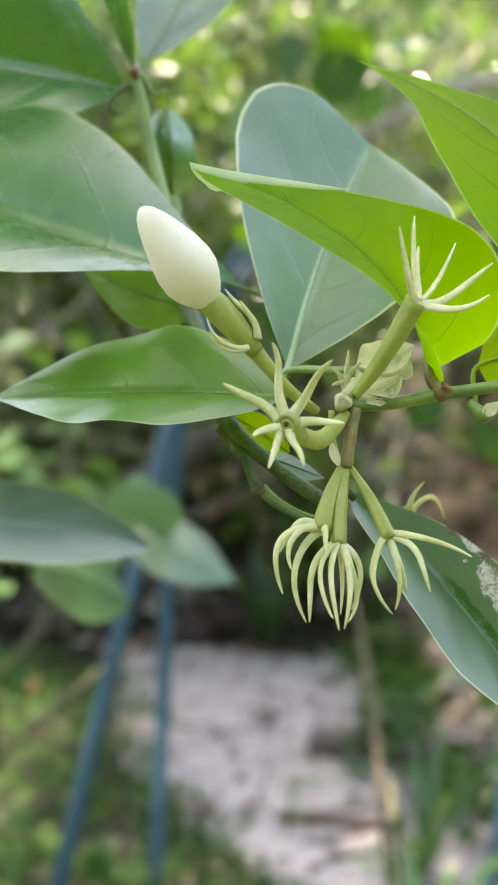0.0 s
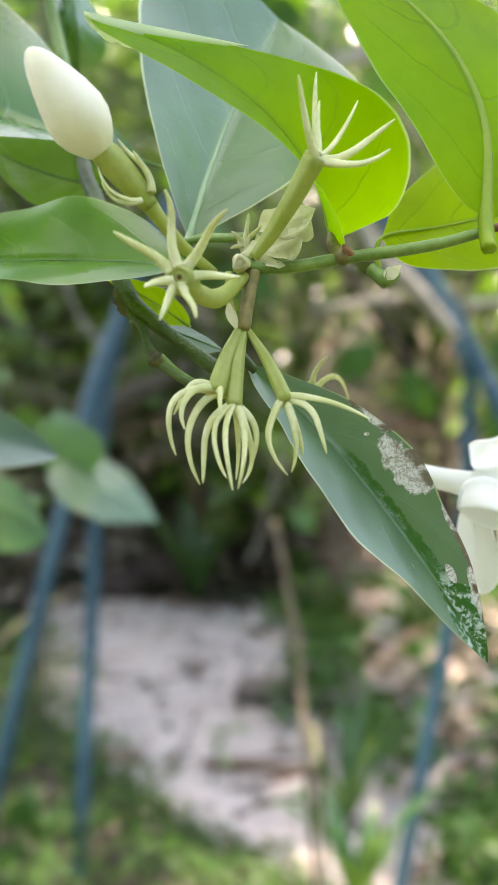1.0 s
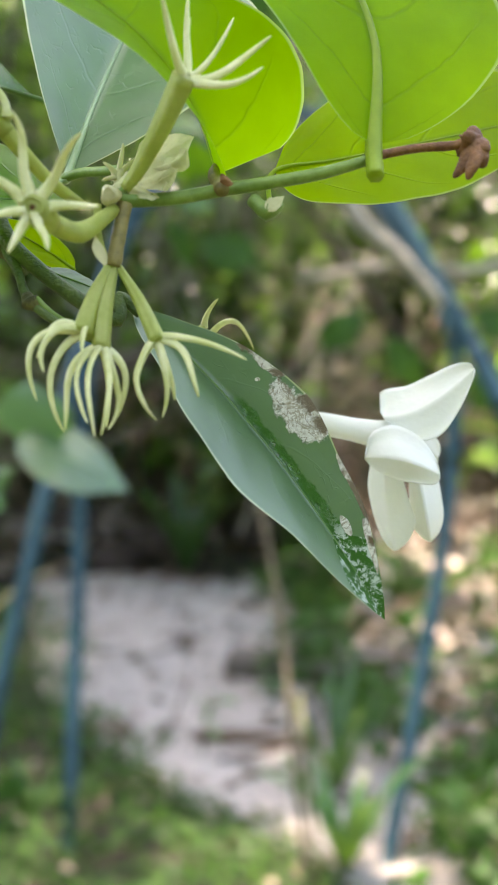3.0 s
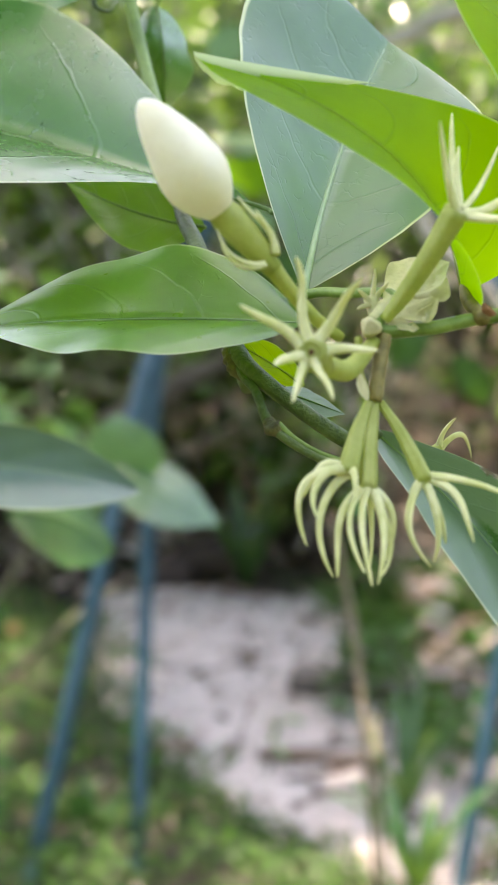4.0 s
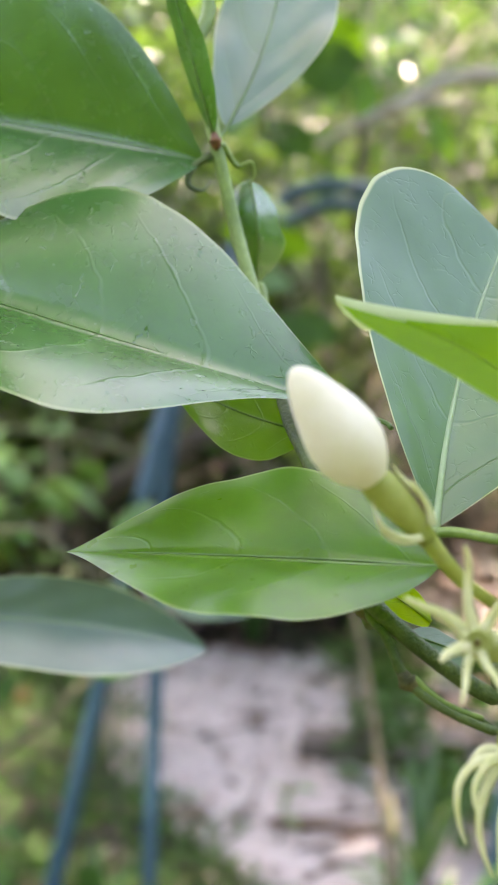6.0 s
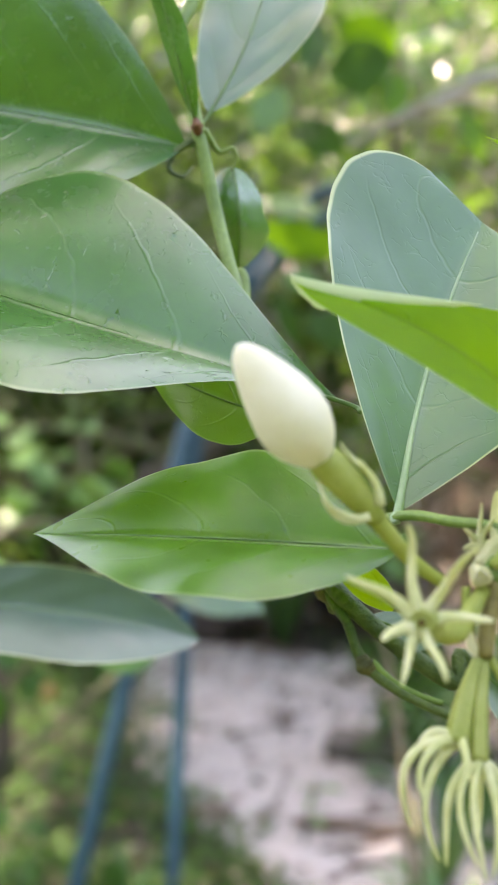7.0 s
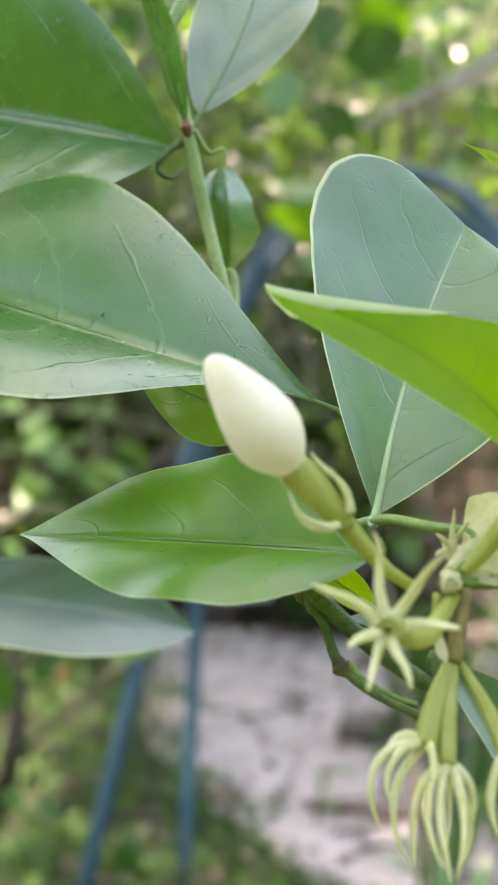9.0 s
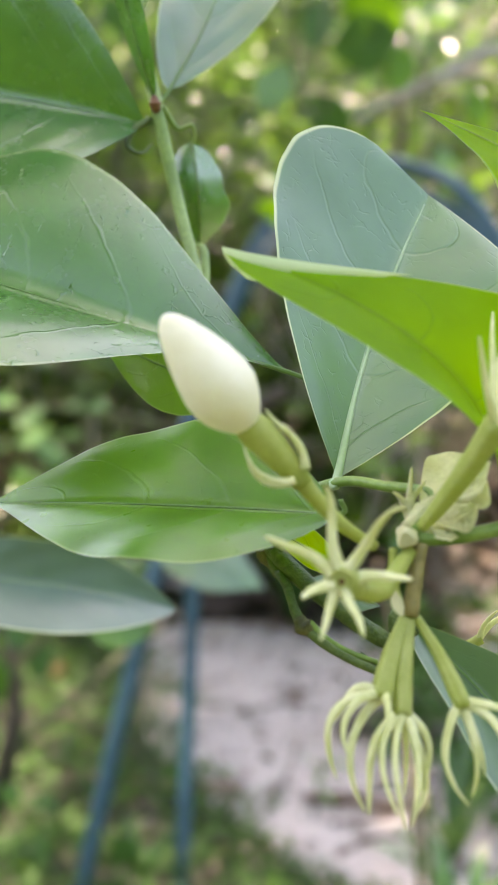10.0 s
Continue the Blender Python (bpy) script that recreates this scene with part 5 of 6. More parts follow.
# the young shrub half way to the arch
young = thing("young_shrub", (-0.75, 1.15, 0.0), "young shrub with soft bluish green leaves", "shrub")
part("stem", tube(bmesh.new(), [(-0.75, 1.15, 0.0), (-0.62, 1.12, 0.5), (-0.2656, 1.0785, 0.8903), (-0.1501, 1.0470, 0.8812), (-0.0906, 1.0268, 0.8817)], [0.006, 0.005, 0.003, 0.002, 0.0015], 8), VINE, young)
leaf(young, LEAF_PALE, (-0.0876, 1.0270, 0.8832), (-0.0897, 1.0218, 0.9177), (-0.0992, 1.0360, 0.9468), (-0.1294, 1.0516, 0.9144), (-0.0585, 1.0018, 0.9191), peak=0.45, tip_power=1.0, base_power=0.7, seed=31, rib=0.0006)
leaf(young, LEAF_PALE, (-0.1082, 1.0191, 0.8964), (-0.0599, 0.9931, 0.8837), (-0.0110, 0.9948, 0.8557), (-0.0576, 1.0272, 0.9042), (-0.0732, 0.9706, 0.8667), peak=0.42, tip_power=1.1, base_power=0.5, seed=32, rib=0.0006)
leaf(young, GARDEN_LEAF, (-0.1129, 1.0350, 0.8683), (-0.1509, 1.0127, 0.8531), (-0.1979, 1.0239, 0.8606), (-0.1515, 1.0549, 0.8661), (-0.1431, 0.9898, 0.8339), peak=0.42, tip_power=0.8, seed=33, rib=0.001)
leaf(young, GARDEN_LEAF, (-0.1359, 0.7317, 0.9374), (-0.1032, 0.7209, 0.9325), (-0.0765, 0.7282, 0.9124), (-0.1077, 0.7530, 0.9452), (-0.1037, 0.6978, 0.9120), peak=0.42, tip_power=0.8, seed=34, rib=0.001)
leaf(young, GARDEN_LEAF, (-0.2727, 0.9684, 0.8253), (-0.2492, 0.9639, 0.7932), (-0.2351, 0.9600, 0.7656), (-0.2283, 0.9646, 0.7982), (-0.2679, 0.9632, 0.7883), peak=0.42, tip_power=0.8, seed=35, rib=0.001)

# the lower shrub in the weeds
low = thing("low_shrub", lie((-0.5702, 2.1794, 0.0000), -0.01), "woody low shrub with crooked branches and a yellow leaf", "shrub")
part("trunk", tube(bmesh.new(), [lie((-0.5702, 2.1794, 0.0000), -0.02), (-0.5103, 2.0872, 0.1637), (-0.4892, 2.1065, 0.3006), (-0.5112, 2.1767, 0.4414), (-0.5778, 2.2479, 0.5885)], [0.022, 0.020, 0.018, 0.014, 0.010], 10, None, 1.0, 0.2), BARK, low)
part("branch", tube(bmesh.new(), [(-0.5209, 2.0842, 0.1425), (-0.4533, 2.0787, 0.2464), (-0.3731, 2.1074, 0.3072), (-0.2889, 2.1570, 0.3725), (-0.2143, 2.2224, 0.4068)], [0.010, 0.008, 0.008, 0.007, 0.004], 8, None, 1.0, 0.2), VINE, low)
part("branch", tube(bmesh.new(), [(-0.4997, 2.0858, 0.1533), (-0.4283, 2.0510, 0.1933), (-0.3800, 2.0788, 0.2474), (-0.2571, 2.1032, 0.2772)], [0.004, 0.004, 0.004, 0.002], 8), VINE, low)
part("branch", tube(bmesh.new(), [(-0.4945, 2.0991, 0.2480), (-0.4892, 2.1138, 0.3530), (-0.4260, 2.1242, 0.4269), (-0.3769, 2.1554, 0.5050)], [0.006, 0.006, 0.005, 0.003], 8), VINE, low)
for k, (b, t_, w) in enumerate((((-0.3975, 2.0814, 0.4098), (-0.4430, 2.0543, 0.3602), 0.05), ((-0.4493, 2.0828, 0.4195), (-0.4965, 2.0663, 0.4461), 0.05), ((-0.4568, 1.9899, 0.1897), (-0.4875, 1.9653, 0.1587), 0.04), ((-0.4366, 1.9871, 0.1699), (-0.3824, 1.9635, 0.1453), 0.035), ((-0.2812, 1.8763, 0.0999), (-0.2382, 1.8824, 0.1436), 0.05), ((-0.3867, 1.9290, 0.1158), (-0.4157, 1.8780, 0.1122), 0.04), ((-0.4907, 2.0784, 0.3882), (-0.5273, 2.0505, 0.3338), 0.05))):
    b, t_ = Vector(b), Vector(t_)
    mid = 0.5 * (b + t_) + Vector((0, 0, 0.006))
    sd = (t_ - b).cross(Vector((0.2, -0.7, 0.6))).normalized() * w * 0.5
    part("leaf", blade(b, mid, t_, mid + sd, mid - sd, n=8, m=3, seed=k), GARDEN_LEAF, low)
part("leaf", blade((-0.3836, 2.0594, 0.3965), (-0.3940, 2.0476, 0.3848), (-0.4103, 2.0452, 0.3674), (-0.4060, 2.0689, 0.3927), (-0.3780, 2.0365, 0.3776), n=8, m=3), YELLOW, low, "single yellowed leaf")

# the leafy vine behind it
leafy_plant("leafy_vine", [
    [lie((-0.7414, 2.6596, 0.0000), -0.01), (-0.5907, 2.5231, 0.3909), (-0.5306, 2.5087, 0.6480), (-0.5443, 2.4845, 0.8347), (-0.5802, 2.5076, 0.9990)],
    [lie((-0.4311, 2.8420, 0.0000), -0.01), (-0.4254, 2.6202, 0.3631), (-0.4391, 2.6651, 0.6826), (-0.4330, 2.6865, 0.8353), (-0.4020, 2.7580, 0.9846)],
    [lie((-0.7414, 2.6596, 0.0000), -0.01), (-0.6039, 2.4900, 0.5145), (-0.4843, 2.4547, 0.6228), (-0.4127, 2.4647, 0.6942), (-0.3116, 2.5242, 0.7578)]],
    "climbing vine with broad pale green leaves", 41, 0.125, GARDEN_PALE, 7, 0.6, None, 0.006, 0.3)
stick([(-0.7209, 2.7755, 0.7500), (-0.4981, 2.7272, 0.7657), (-0.3220, 2.6744, 0.7491), (-0.2206, 2.6898, 0.7152), (-0.1063, 2.7341, 0.8148)], [0.006, 0.006, 0.007, 0.006, 0.004], VINE, "bare vine stem strung between shrubs", "vine_stem")
stick([(-0.6694, 2.5462, 0.5554), (-0.5946, 2.5458, 0.5526), (-0.5490, 2.5672, 0.5610)], [0.012, 0.012, 0.010], VINE_PALE, "cut pale branch among the vines", "branch")
stick([(-0.4535, 2.8364, 0.4648), (-0.3711, 2.8500, 0.5617), (-0.2336, 2.8618, 0.6452), (-0.0839, 2.9230, 0.7213), (0.0282, 2.9805, 0.7714)], [0.02, 0.03, 0.032, 0.026, 0.02], BARK, "mossy leaning branch behind the arch", "branch")
stick([(-0.4256, 2.7518, 0.5814), (-0.3967, 2.7433, 0.6645), (-0.3144, 2.7211, 0.7224), (-0.2629, 2.7339, 0.8133)], [0.004, 0.004, 0.003, 0.003], VINE, "bare vine stem strung between shrubs", "vine_stem")
stick([(-0.4320, 2.7444, 0.5284), (-0.4259, 2.7433, 0.6641), (-0.4195, 2.7283, 0.7730)], [0.006, 0.006, 0.005], VINE_PALE, "bare vine stem strung between shrubs", "vine_stem")

# ---- the hedge at the back ----
def garden_shrub(x, y, top, spread, count, seed, mat, size=(0.05, 0.11), low=0.0):
    """A shrub: crooked limbs from the root and a ragged crown."""
    z0 = ground_height(x, y)
    ob = thing("shrub", (x, y, z0), "dense overgrown garden shrub with small sunlit leaves", "shrub", "shrubs behind the path")
    rng = random.Random(seed)
    ends = []
    for k in range(7):
        w = rng.uniform(0, 6.28)
        e = Vector((x + spread * 0.6 * math.cos(w), y + 0.4 * math.sin(w), z0 + top * rng.uniform(0.5, 1.0)))
        m1 = Vector((x, y, z0)).lerp(e, 0.4) + Vector((rng.uniform(-0.12, 0.12), rng.uniform(-0.1, 0.1), 0.1))
        m2 = Vector((x, y, z0)).lerp(e, 0.75) + Vector((rng.uniform(-0.12, 0.12), rng.uniform(-0.1, 0.1), 0.05))
        part("limb", tube(bmesh.new(), [Vector((x + rng.uniform(-0.05, 0.05), y, z0 - 0.03)), m1, m2, e], [0.016, 0.012, 0.008, 0.003], 7, None, 1.0, 0.2, k), BARK, ob)
        ends += [m1, m2, e]

    def place(r, n):
        c = np.array([list(e) for e in ends])[r.integers(0, len(ends), n)]
        p = c + r.normal(size=(n, 3)) * np.array([spread * 0.34, 0.22, top * 0.17])
        p[:, 2] = np.maximum(p[:, 2], z0 + low + 0.22 * top * r.random(n))
        return p

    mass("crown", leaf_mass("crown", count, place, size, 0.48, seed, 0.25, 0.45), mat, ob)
    return ob


for k, (x, y, top, spread, count, mat) in enumerate((
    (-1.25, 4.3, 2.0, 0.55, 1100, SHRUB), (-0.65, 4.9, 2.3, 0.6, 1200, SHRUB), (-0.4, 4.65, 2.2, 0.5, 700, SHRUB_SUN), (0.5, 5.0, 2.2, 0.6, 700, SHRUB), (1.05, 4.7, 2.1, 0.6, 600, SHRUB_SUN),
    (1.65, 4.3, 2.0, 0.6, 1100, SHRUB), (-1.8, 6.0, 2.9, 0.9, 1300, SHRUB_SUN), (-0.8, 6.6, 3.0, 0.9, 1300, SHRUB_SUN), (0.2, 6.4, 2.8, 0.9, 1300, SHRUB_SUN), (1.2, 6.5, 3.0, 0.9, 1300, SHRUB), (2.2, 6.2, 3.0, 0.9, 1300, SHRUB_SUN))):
    garden_shrub(x, y, top, spread, count * 2, 60 + k, mat)
for k, (x, y, top, spread, count, mat) in enumerate((
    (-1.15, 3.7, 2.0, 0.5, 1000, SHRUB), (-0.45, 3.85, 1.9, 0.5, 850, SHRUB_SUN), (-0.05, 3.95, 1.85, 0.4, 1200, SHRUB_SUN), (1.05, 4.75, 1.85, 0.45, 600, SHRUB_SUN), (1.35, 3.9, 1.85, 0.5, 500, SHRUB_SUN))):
    garden_shrub(x, y, top, spread, count, 80 + k, mat, (0.05, 0.12), min(0.5, 0.2 * top))

for k, (x, y, top, spread, count, mat) in enumerate((
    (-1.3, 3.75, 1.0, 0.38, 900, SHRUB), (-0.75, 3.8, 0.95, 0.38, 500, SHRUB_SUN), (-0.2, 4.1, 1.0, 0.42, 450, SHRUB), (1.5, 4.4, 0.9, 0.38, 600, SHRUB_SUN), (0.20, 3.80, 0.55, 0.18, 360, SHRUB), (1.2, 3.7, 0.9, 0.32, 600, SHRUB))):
    garden_shrub(x, y, top, spread, count, 100 + k, mat, (0.06, 0.13), 0.22)

for k, (x, y, top, spread, count, mat) in enumerate((
    (-2.6, 4.6, 2.2, 0.7, 900, SHRUB), (-3.0, 3.0, 2.0, 0.7, 900, SHRUB_SUN), (-3.1, 1.4, 1.9, 0.7, 900, SHRUB), (-2.9, -0.3, 2.0, 0.7, 900, SHRUB), (2.6, 4.7, 2.2, 0.7, 900, SHRUB), (3.5, 4.0, 2.0, 0.7, 900, SHRUB_SUN), (3.3, 0.2, 2.0, 0.7, 900, SHRUB), (1.6, -2.2, 2.1, 0.8, 900, SHRUB), (-0.6, -2.6, 2.2, 0.8, 900, SHRUB), (-2.0, -2.0, 2.1, 0.8, 900, SHRUB), (3.0, -1.6, 2.1, 0.8, 900, SHRUB))):
    garden_shrub(x, y, top, spread, count, 120 + k, mat, (0.07, 0.14), 0.1)

# vines tangled through the hedge
for seed_, count_, thin_, mat_, z_low, z_high, word in ((5, 300, 0.0035, VINE, 0.6, 2.3, "tangle of thin green vine stems in the hedge"), (6, 140, 0.0045, VINE_PALE, 0.6, 2.3, "tangle of dry pale vine stems in the hedge"), (7, 70, 0.0040, STICK, 0.25, 1.0, "tangle of dead brown stems at the foot of the hedge")):
    bm = bmesh.new()
    rng1 = random.Random(seed_)
    for k in range(count_):
        p = Vector((rng1.uniform(-1.5, 1.8), rng1.uniform(3.0, 4.0), rng1.uniform(z_low, z_high)))
        pts = [p]
        d = Vector((rng1.uniform(-1, 1), rng1.uniform(-0.3, 0.3), rng1.uniform(-1.4, 0.6))).normalized()
        for _ in range(4):
            d = (d + Vector((rng1.uniform(-0.5, 0.5), rng1.uniform(-0.3, 0.3), rng1.uniform(-0.7, 0.4)))).normalized()
            pts.append(pts[-1] + d * rng1.uniform(0.08, 0.22))
        tube(bm, pts, thin_ * rng1.uniform(0.4, 1.3), 5, 14)
    tagged(mesh_object("vine_tangle", bm, mat_), word, "vines", kind="stuff")

# the climbing plant with the larger leaves in front of the hedge
climber = thing("climbing_shrub", lie((0.75, 3.1), -0.01), "tall climbing shrub with large oval leaves and pale branches", "shrub")
part("stem", tube(bmesh.new(), [lie((0.75, 3.1), -0.02), (0.70, 3.05, 0.6), (0.2978, 2.7832, 1.1643), (0.2823, 2.7830, 1.3779), (0.2760, 2.7953, 1.4656)], [0.014, 0.012, 0.010, 0.010, 0.008], 8, None, 1.0, 0.4), BARK, climber)
for pts, rr, mt in (
    ([(0.1756, 2.8683, 1.4101), (0.2798, 2.8756, 1.4623), (0.3838, 2.8829, 1.5143), (0.5134, 2.8911, 1.5728), (0.7084, 2.8940, 1.5928)], [0.010, 0.013, 0.015, 0.018, 0.018], VINE_PALE),
    ([(0.2682, 2.7800, 1.5005), (0.3565, 2.7792, 1.4947), (0.4696, 2.7819, 1.5138)], [0.006, 0.006, 0.006], VINE_PALE),
    ([(0.3129, 2.7748, 1.4634), (0.3801, 2.7456, 1.3997), (0.4385, 2.7047, 1.3238), (0.5269, 2.6893, 1.2143)], [0.005, 0.005, 0.005, 0.005], VINE),
    ([(0.4667, 2.7287, 1.4947), (0.4001, 2.7167, 1.4091), (0.3390, 2.7098, 1.3600)], [0.005, 0.004, 0.003], VINE),
    ([(0.1149, 2.7182, 1.4199), (0.1033, 2.7371, 1.5541), (0.1184, 2.7646, 1.6780), (0.1364, 2.8060, 1.8294)], [0.003, 0.003, 0.003, 0.003], VINE),
    ([(0.0880, 2.6653, 1.4025), (0.0573, 2.6959, 1.4769), (0.0379, 2.7078, 1.5612), (0.0128, 2.7507, 1.6513)], [0.005, 0.005, 0.004, 0.003], VINE),
    ([(0.3285, 2.6923, 1.5949), (0.3774, 2.6881, 1.5653), (0.4380, 2.6870, 1.5572), (0.4616, 2.6924, 1.5954)], [0.0035, 0.0035, 0.0035, 0.003], VINE_PALE),
    ([(0.3068, 2.0219, 1.1358), (0.3460, 2.0127, 1.0708), (0.4047, 2.0056, 1.0197), (0.4836, 2.0136, 0.9335)], [0.012, 0.014, 0.014, 0.011], VINE_PALE),
    ([(0.2917, 2.6003, 0.9405), (0.4046, 2.6031, 0.9602), (0.4929, 2.6045, 0.9699)], [0.008, 0.009, 0.008], VINE_PALE),
    ([(0.5805, 2.4024, 0.9692), (0.6691, 2.4035, 0.9771), (0.8354, 2.4090, 1.0159)], [0.010, 0.011, 0.012], VINE_PALE),
    ([(0.2173, 2.8930, 0.8674), (0.2076, 2.9234, 1.0836), (0.1845, 2.9518, 1.2854)], [0.010, 0.009, 0.008], BARK)):
    part("branch", tube(bmesh.new(), pts, rr, 8, None, 1.0, 0.2), mt, climber)
for k, (b, t_, w, mt, tilt) in enumerate((
    ((0.2741, 2.6906, 1.5828), (0.1199, 2.6339, 1.5386), 0.125, GARDEN_LEAF, (0, -1, -0.15)), ((0.2800, 2.6923, 1.5947), (0.1456, 2.7014, 1.6599), 0.11, GARDEN_GLOW, (0, -1, -0.5)),
    ((0.2866, 2.6872, 1.5590), (0.2522, 2.6216, 1.4512), 0.07, GARDEN_GLOW, (0.3, -1, 0.2)), ((0.0293, 2.8030, 1.5440), (-0.0276, 2.7437, 1.4255), 0.085, GARDEN_PALE, (0.1, -1, 0.4)),
    ((0.0580, 2.7892, 1.4529), (0.1746, 2.7404, 1.3913), 0.09, GARDEN_LEAF, (0, -1, -0.1)), ((0.2796, 2.6956, 1.6186), (0.4042, 2.6447, 1.6156), 0.05, GARDEN_PALE, (0, -0.7, 0.8)),
    ((0.3108, 2.7423, 1.5914), (0.3535, 2.6848, 1.5413), 0.04, GARDEN_PALE, (0, -1, 0.2)), ((-0.0414, 2.3262, 1.2120), (0.1402, 2.2609, 1.1714), 0.075, GARDEN_GLOW, (0, -1, -0.4)),
    ((-0.0306, 2.3032, 1.2595), (0.0963, 2.2392, 1.2303), 0.05, GARDEN_PALE, (0, -0.7, 0.7)), ((0.1157, 2.8263, 1.6901), (0.0828, 2.7660, 1.5632), 0.075, GARDEN_LEAF, (0, -1, -0.1)), ((0.2832, 2.6612, 1.3736), (0.4324, 2.6061, 1.3406), 0.025, GARDEN_GLOW, (0, -0.5, 0.9)),
    ((0.3505, 2.5553, 1.3388), (0.3517, 2.5407, 1.2349), 0.06, GARDEN_PALE, (0.2, -1, 0.2)), ((0.4122, 2.6759, 1.4783), (0.4622, 2.6591, 1.3586), 0.06, GARDEN_GLOW, (0.5, -1, 0.2)),
    ((0.0165, 2.5238, 1.1145), (0.1108, 2.5214, 1.0978), 0.05, GARDEN_PALE, (0, -1, 0.6)), ((0.0802, 2.6145, 1.0411), (0.1671, 2.6010, 0.9450), 0.06, GARDEN_LEAF, (0, -1, 0.4)),
    ((0.0185, 2.6195, 1.0769), (0.0689, 2.6025, 0.9562), 0.05, GARDEN_LEAF, (0, -1, 0.3)), ((0.4112, 2.3906, 0.8853), (0.3186, 2.3809, 0.8162), 0.07, GARDEN_LEAF, (0, -1, 0.3)), ((0.4585, 2.3842, 0.8400), (0.5302, 2.3698, 0.7370), 0.07, GARDEN_LEAF, (0, -1, 0.3)),
    ((0.1020, 2.5130, 1.0378), (0.2094, 2.5050, 0.9807), 0.07, GARDEN_LEAF, (0, -1, 0.3)), ((0.6348, 2.3909, 0.8873), (0.7427, 2.3845, 0.8420), 0.07, GARDEN_LEAF, (0, -1, 0.3)), ((0.6718, 2.3780, 0.7954), (0.6497, 2.3617, 0.6795), 0.06, GARDEN_LEAF, (0, -1, 0.3)),
    ((-0.3700, 2.7029, 1.6707), (-0.3145, 2.6903, 1.5806), 0.06, GARDEN_LEAF, (0, -1, 0.3)), ((0.2927, 2.9296, 0.4093), (0.3573, 2.9217, 0.3533), 0.05, GARDEN_PALE, (0, -1, 0.5)))):
    b, t_ = Vector(b), Vector(t_)
    mid = 0.5 * (b + t_) + Vector(tilt) * 0.008
    sd = (t_ - b).cross(Vector(tilt)).normalized() * w * 0.5
    part("leaf", blade(b, mid, t_, mid + sd, mid - sd, n=12, m=4, seed=k + 50, tip_power=0.9, wave=0.03), mt, climber)
for c, k in (((0.3948, 2.6439, 1.6097), 1), ((0.1294, 2.2322, 1.1955), 2), ((-0.3375, 2.3412, 0.5338), 3)):
    head = part("spent_calyx", revolve(bmesh.new(), Vector(c), Vector(c) + Vector((0.004, 0, 0.01)), [(0, 0.002), (0.5, 0.004), (1, 0.003)], 8), CALYX, climber)
    r_ = random.Random(k)
    lobes(head, c, [Vector(c) + 0.024 * Vector((r_.uniform(-1, 1), r_.uniform(-1, 0.2), r_.uniform(-1, 1))).normalized() for _ in range(7)], 0.002, (0, 0, 0.1))

# far foliage beyond the garden, carried on unseen behind the camera
m = Nodes("far_foliage")
pos = m.add("NewGeometry").outputs[0]
t1 = m.noise(pos, 2.6, 6.0, 0.7)
t2 = m.noise(pos, 11.0, 4.0, 0.6)
col = m.mix(m.step(t2, 0.35, 0.65), (0.012, 0.034, 0.007), (0.055, 0.10, 0.02))
col = m.mix(m.math("MULTIPLY", m.step(t1, 0.5, 0.7), 0.6), col, (0.11, 0.17, 0.035))
FAR = m.close(m.add("BsdfPrincipled", Base_Color=col, Roughness=0.8, Normal=m.bump(t2, 1.0, 0.15)))
bm = bmesh.new()
grid = []
for i in range(96):
    w = 2 * math.pi * i / 96
    col_ = []
    for j in range(15):
        # higher on the unseen side behind the camera, to block low sky
        h = 3.8 + 0.2 * (0.5 + 0.5 * math.cos(w)) ** 2 + 1.4 * (0.5 - 0.5 * math.cos(w)) ** 2 + 0.8 * noise.noise((3 * math.cos(w), 3 * math.sin(w), 7))
        z = -0.5 + (h + 0.5) * j / 14
        r = 3.6 + 8.4 * (0.5 + 0.5 * math.cos(w)) ** 0.7 + 0.6 * noise.noise((8 * math.cos(w), 8 * math.sin(w), j * 0.6))
        col_.append(bm.verts.new((r * math.sin(w), r * math.cos(w), z)))
    grid.append(col_)
for a, b in zip(grid, grid[1:] + grid[:1]):
    for j in range(14):
        bm.faces.new((a[j], a[j + 1], b[j + 1], b[j]))
tagged(mesh_object("backdrop", bm, FAR), "wall of sunlit green foliage, its unseen rear added against low sky", "foliage", kind="structure")

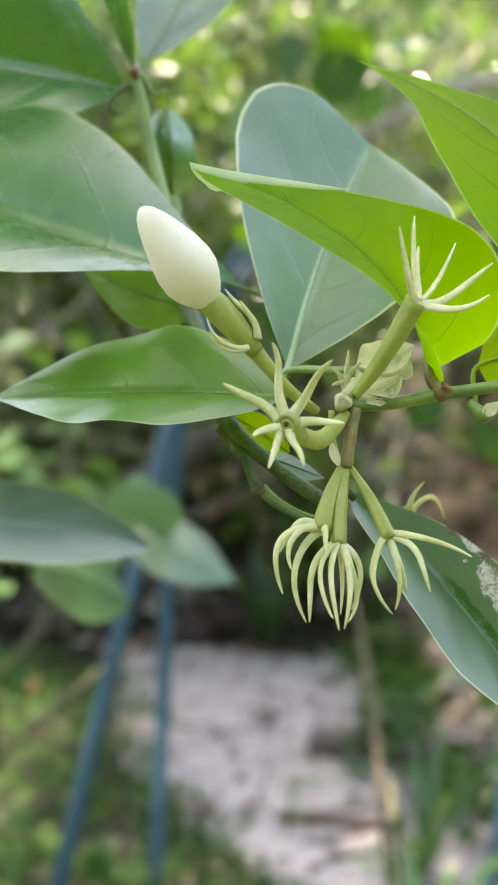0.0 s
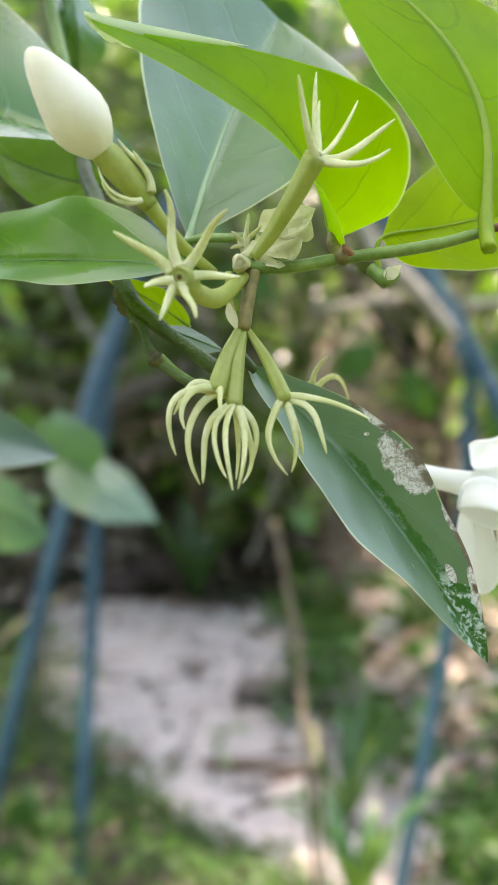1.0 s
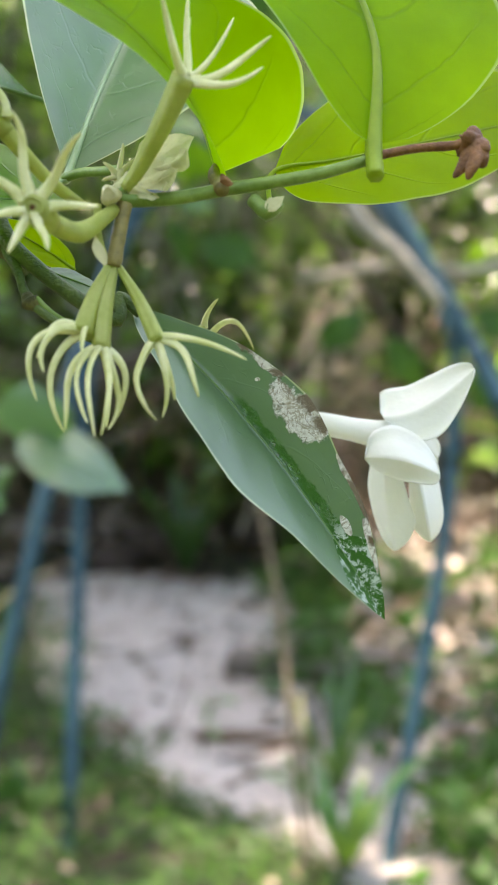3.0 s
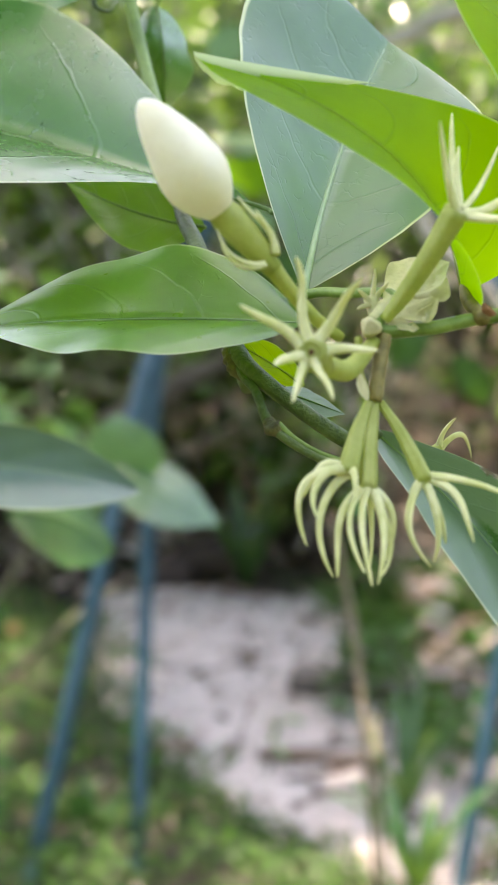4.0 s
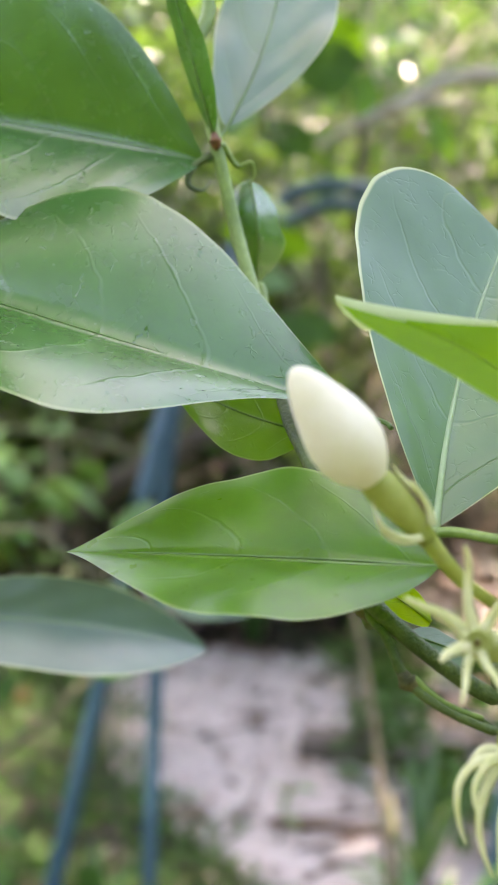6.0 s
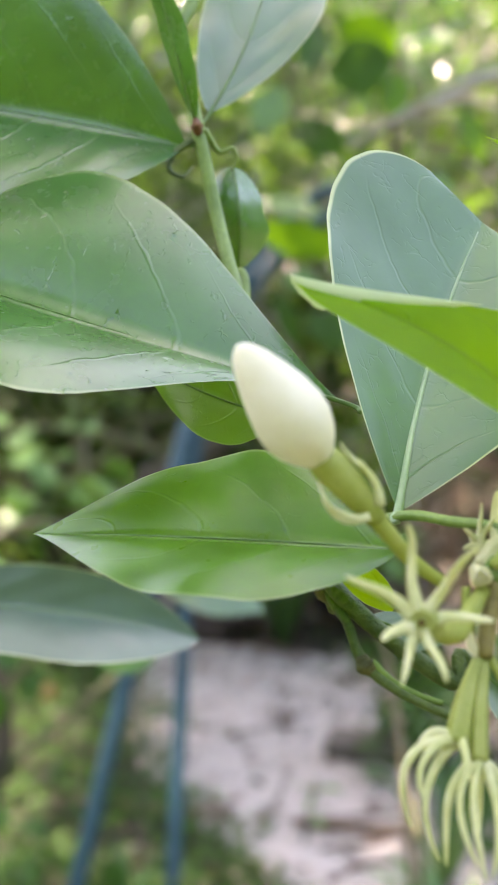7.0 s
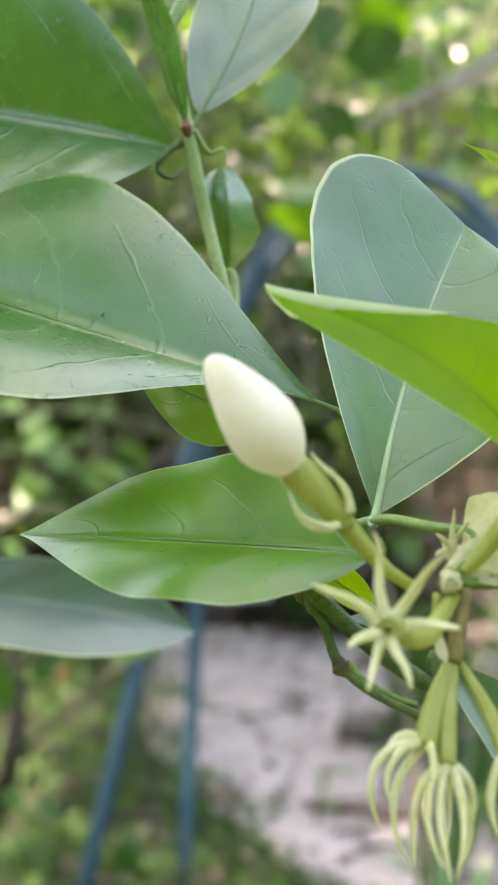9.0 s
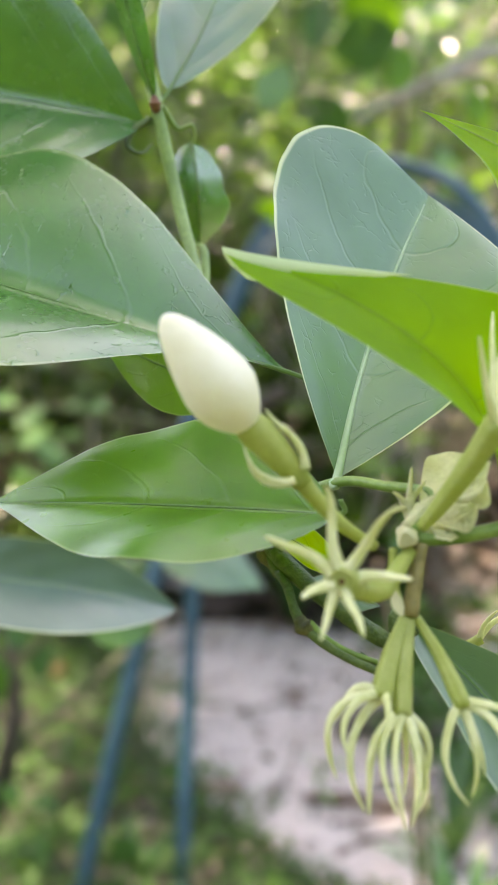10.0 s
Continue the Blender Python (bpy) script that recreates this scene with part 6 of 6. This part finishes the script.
# unseen trees, added to shade the jasmine and the near end of the path
def shade_tree(base, fork, boughs, label, count, seed, dense=()):
    """A tree: trunk, limbs to each bough, a thin crown about the boughs; dense: (centre, spread, leaves) of thicker
    sprays set to block sun and sky.
    """
    x, y = base
    z0 = ground_height(x, y)
    ob = thing("tree", (x, y, z0), label, "tree", "trees over the path")
    part("trunk", tube(bmesh.new(), [(x, y, z0 - 0.05), (x - 0.02, y + 0.02, 0.9), (x + 0.03, y + 0.06, 1.7), fork, (fork[0] + 0.1, fork[1] + 0.1, fork[2] + 0.9)], [0.11, 0.09, 0.08, 0.06, 0.02], 12, None, 1.0, 0.12, seed), BARK, ob)
    for k, e in enumerate(boughs):
        part("limb", tube(bmesh.new(), [fork, Vector(fork).lerp(Vector(e), 0.5) + Vector((0, 0, 0.18)), e], [0.045, 0.028, 0.008], 8, None, 1.0, 0.15, k), BARK, ob)

    def canopy_at(r, n):
        return np.array(boughs)[r.integers(0, len(boughs), n)] + r.normal(size=(n, 3)) * np.array([0.28, 0.28, 0.12])

    mass("crown", leaf_mass("crown", count, canopy_at, (0.06, 0.11), 0.5, seed, 0.2, 0.6), SHRUB, ob)
    for k, (c, sp, n_) in enumerate(dense):
        mass("spray", leaf_mass("spray", n_, lambda r, n: np.array(c) + r.normal(size=(n, 3)) * np.array(sp), (0.06, 0.11), 0.5, seed + 1 + k, 0.2, 0.7), SHRUB, ob)
    return ob


shade_tree((-1.7, 1.4), (-1.55, 1.56, 2.2), [(-0.43, 0.80, 2.75), (-0.55, 1.45, 2.8), (-0.75, 1.85, 2.85), (-0.85, 0.6, 2.9), (-0.65, 1.1, 2.9), (-1.4, 1.8, 3.2), (-2.2, 1.8, 3.1), (-1.4, 0.9, 3.0), (-1.05, 2.6, 2.95), (-0.55, -0.30, 2.90), (-0.85, 0.15, 2.95)],
           "unseen leafy tree added so that a bough shades the jasmine", 1500, 77, (((-0.40, 0.74, 2.75), (0.21, 0.23, 0.10), 2400), ((-0.50, 1.54, 2.75), (0.20, 0.20, 0.10), 450), ((-1.05, 2.58, 2.90), (0.24, 0.24, 0.10), 380), ((-0.45, -0.35, 2.88), (0.32, 0.30, 0.10), 550)))
shade_tree((1.75, 3.35), (1.65, 3.3, 2.3), [(0.9, 2.9, 3.0), (0.5, 2.75, 3.05), (0.1, 3.0, 3.0), (-0.2, 2.8, 3.05), (0.3, 3.25, 3.1), (0.7, 3.3, 3.1), (1.2, 2.8, 3.0), (-0.5, 3.3, 3.0), (-0.6, 3.75, 3.05), (2.2, 3.7, 3.1), (1.5, 4.0, 3.2), (2.3, 2.9, 3.0), (-0.80, 4.2, 3.08), (0.02, 5.0, 3.1), (-0.82, 3.48, 3.05)],
           "unseen leafy tree added to shade the path", 5100, 97, (((-0.56, 3.1, 3.02), (0.22, 0.20, 0.08), 500), ((-0.56, 3.60, 3.05), (0.22, 0.34, 0.09), 1300), ((-0.76, 4.18, 3.05), (0.15, 0.13, 0.07), 480), ((-0.02, 5.02, 3.1), (0.20, 0.18, 0.08), 300), ((-0.82, 3.48, 3.04), (0.13, 0.14, 0.07), 350)))
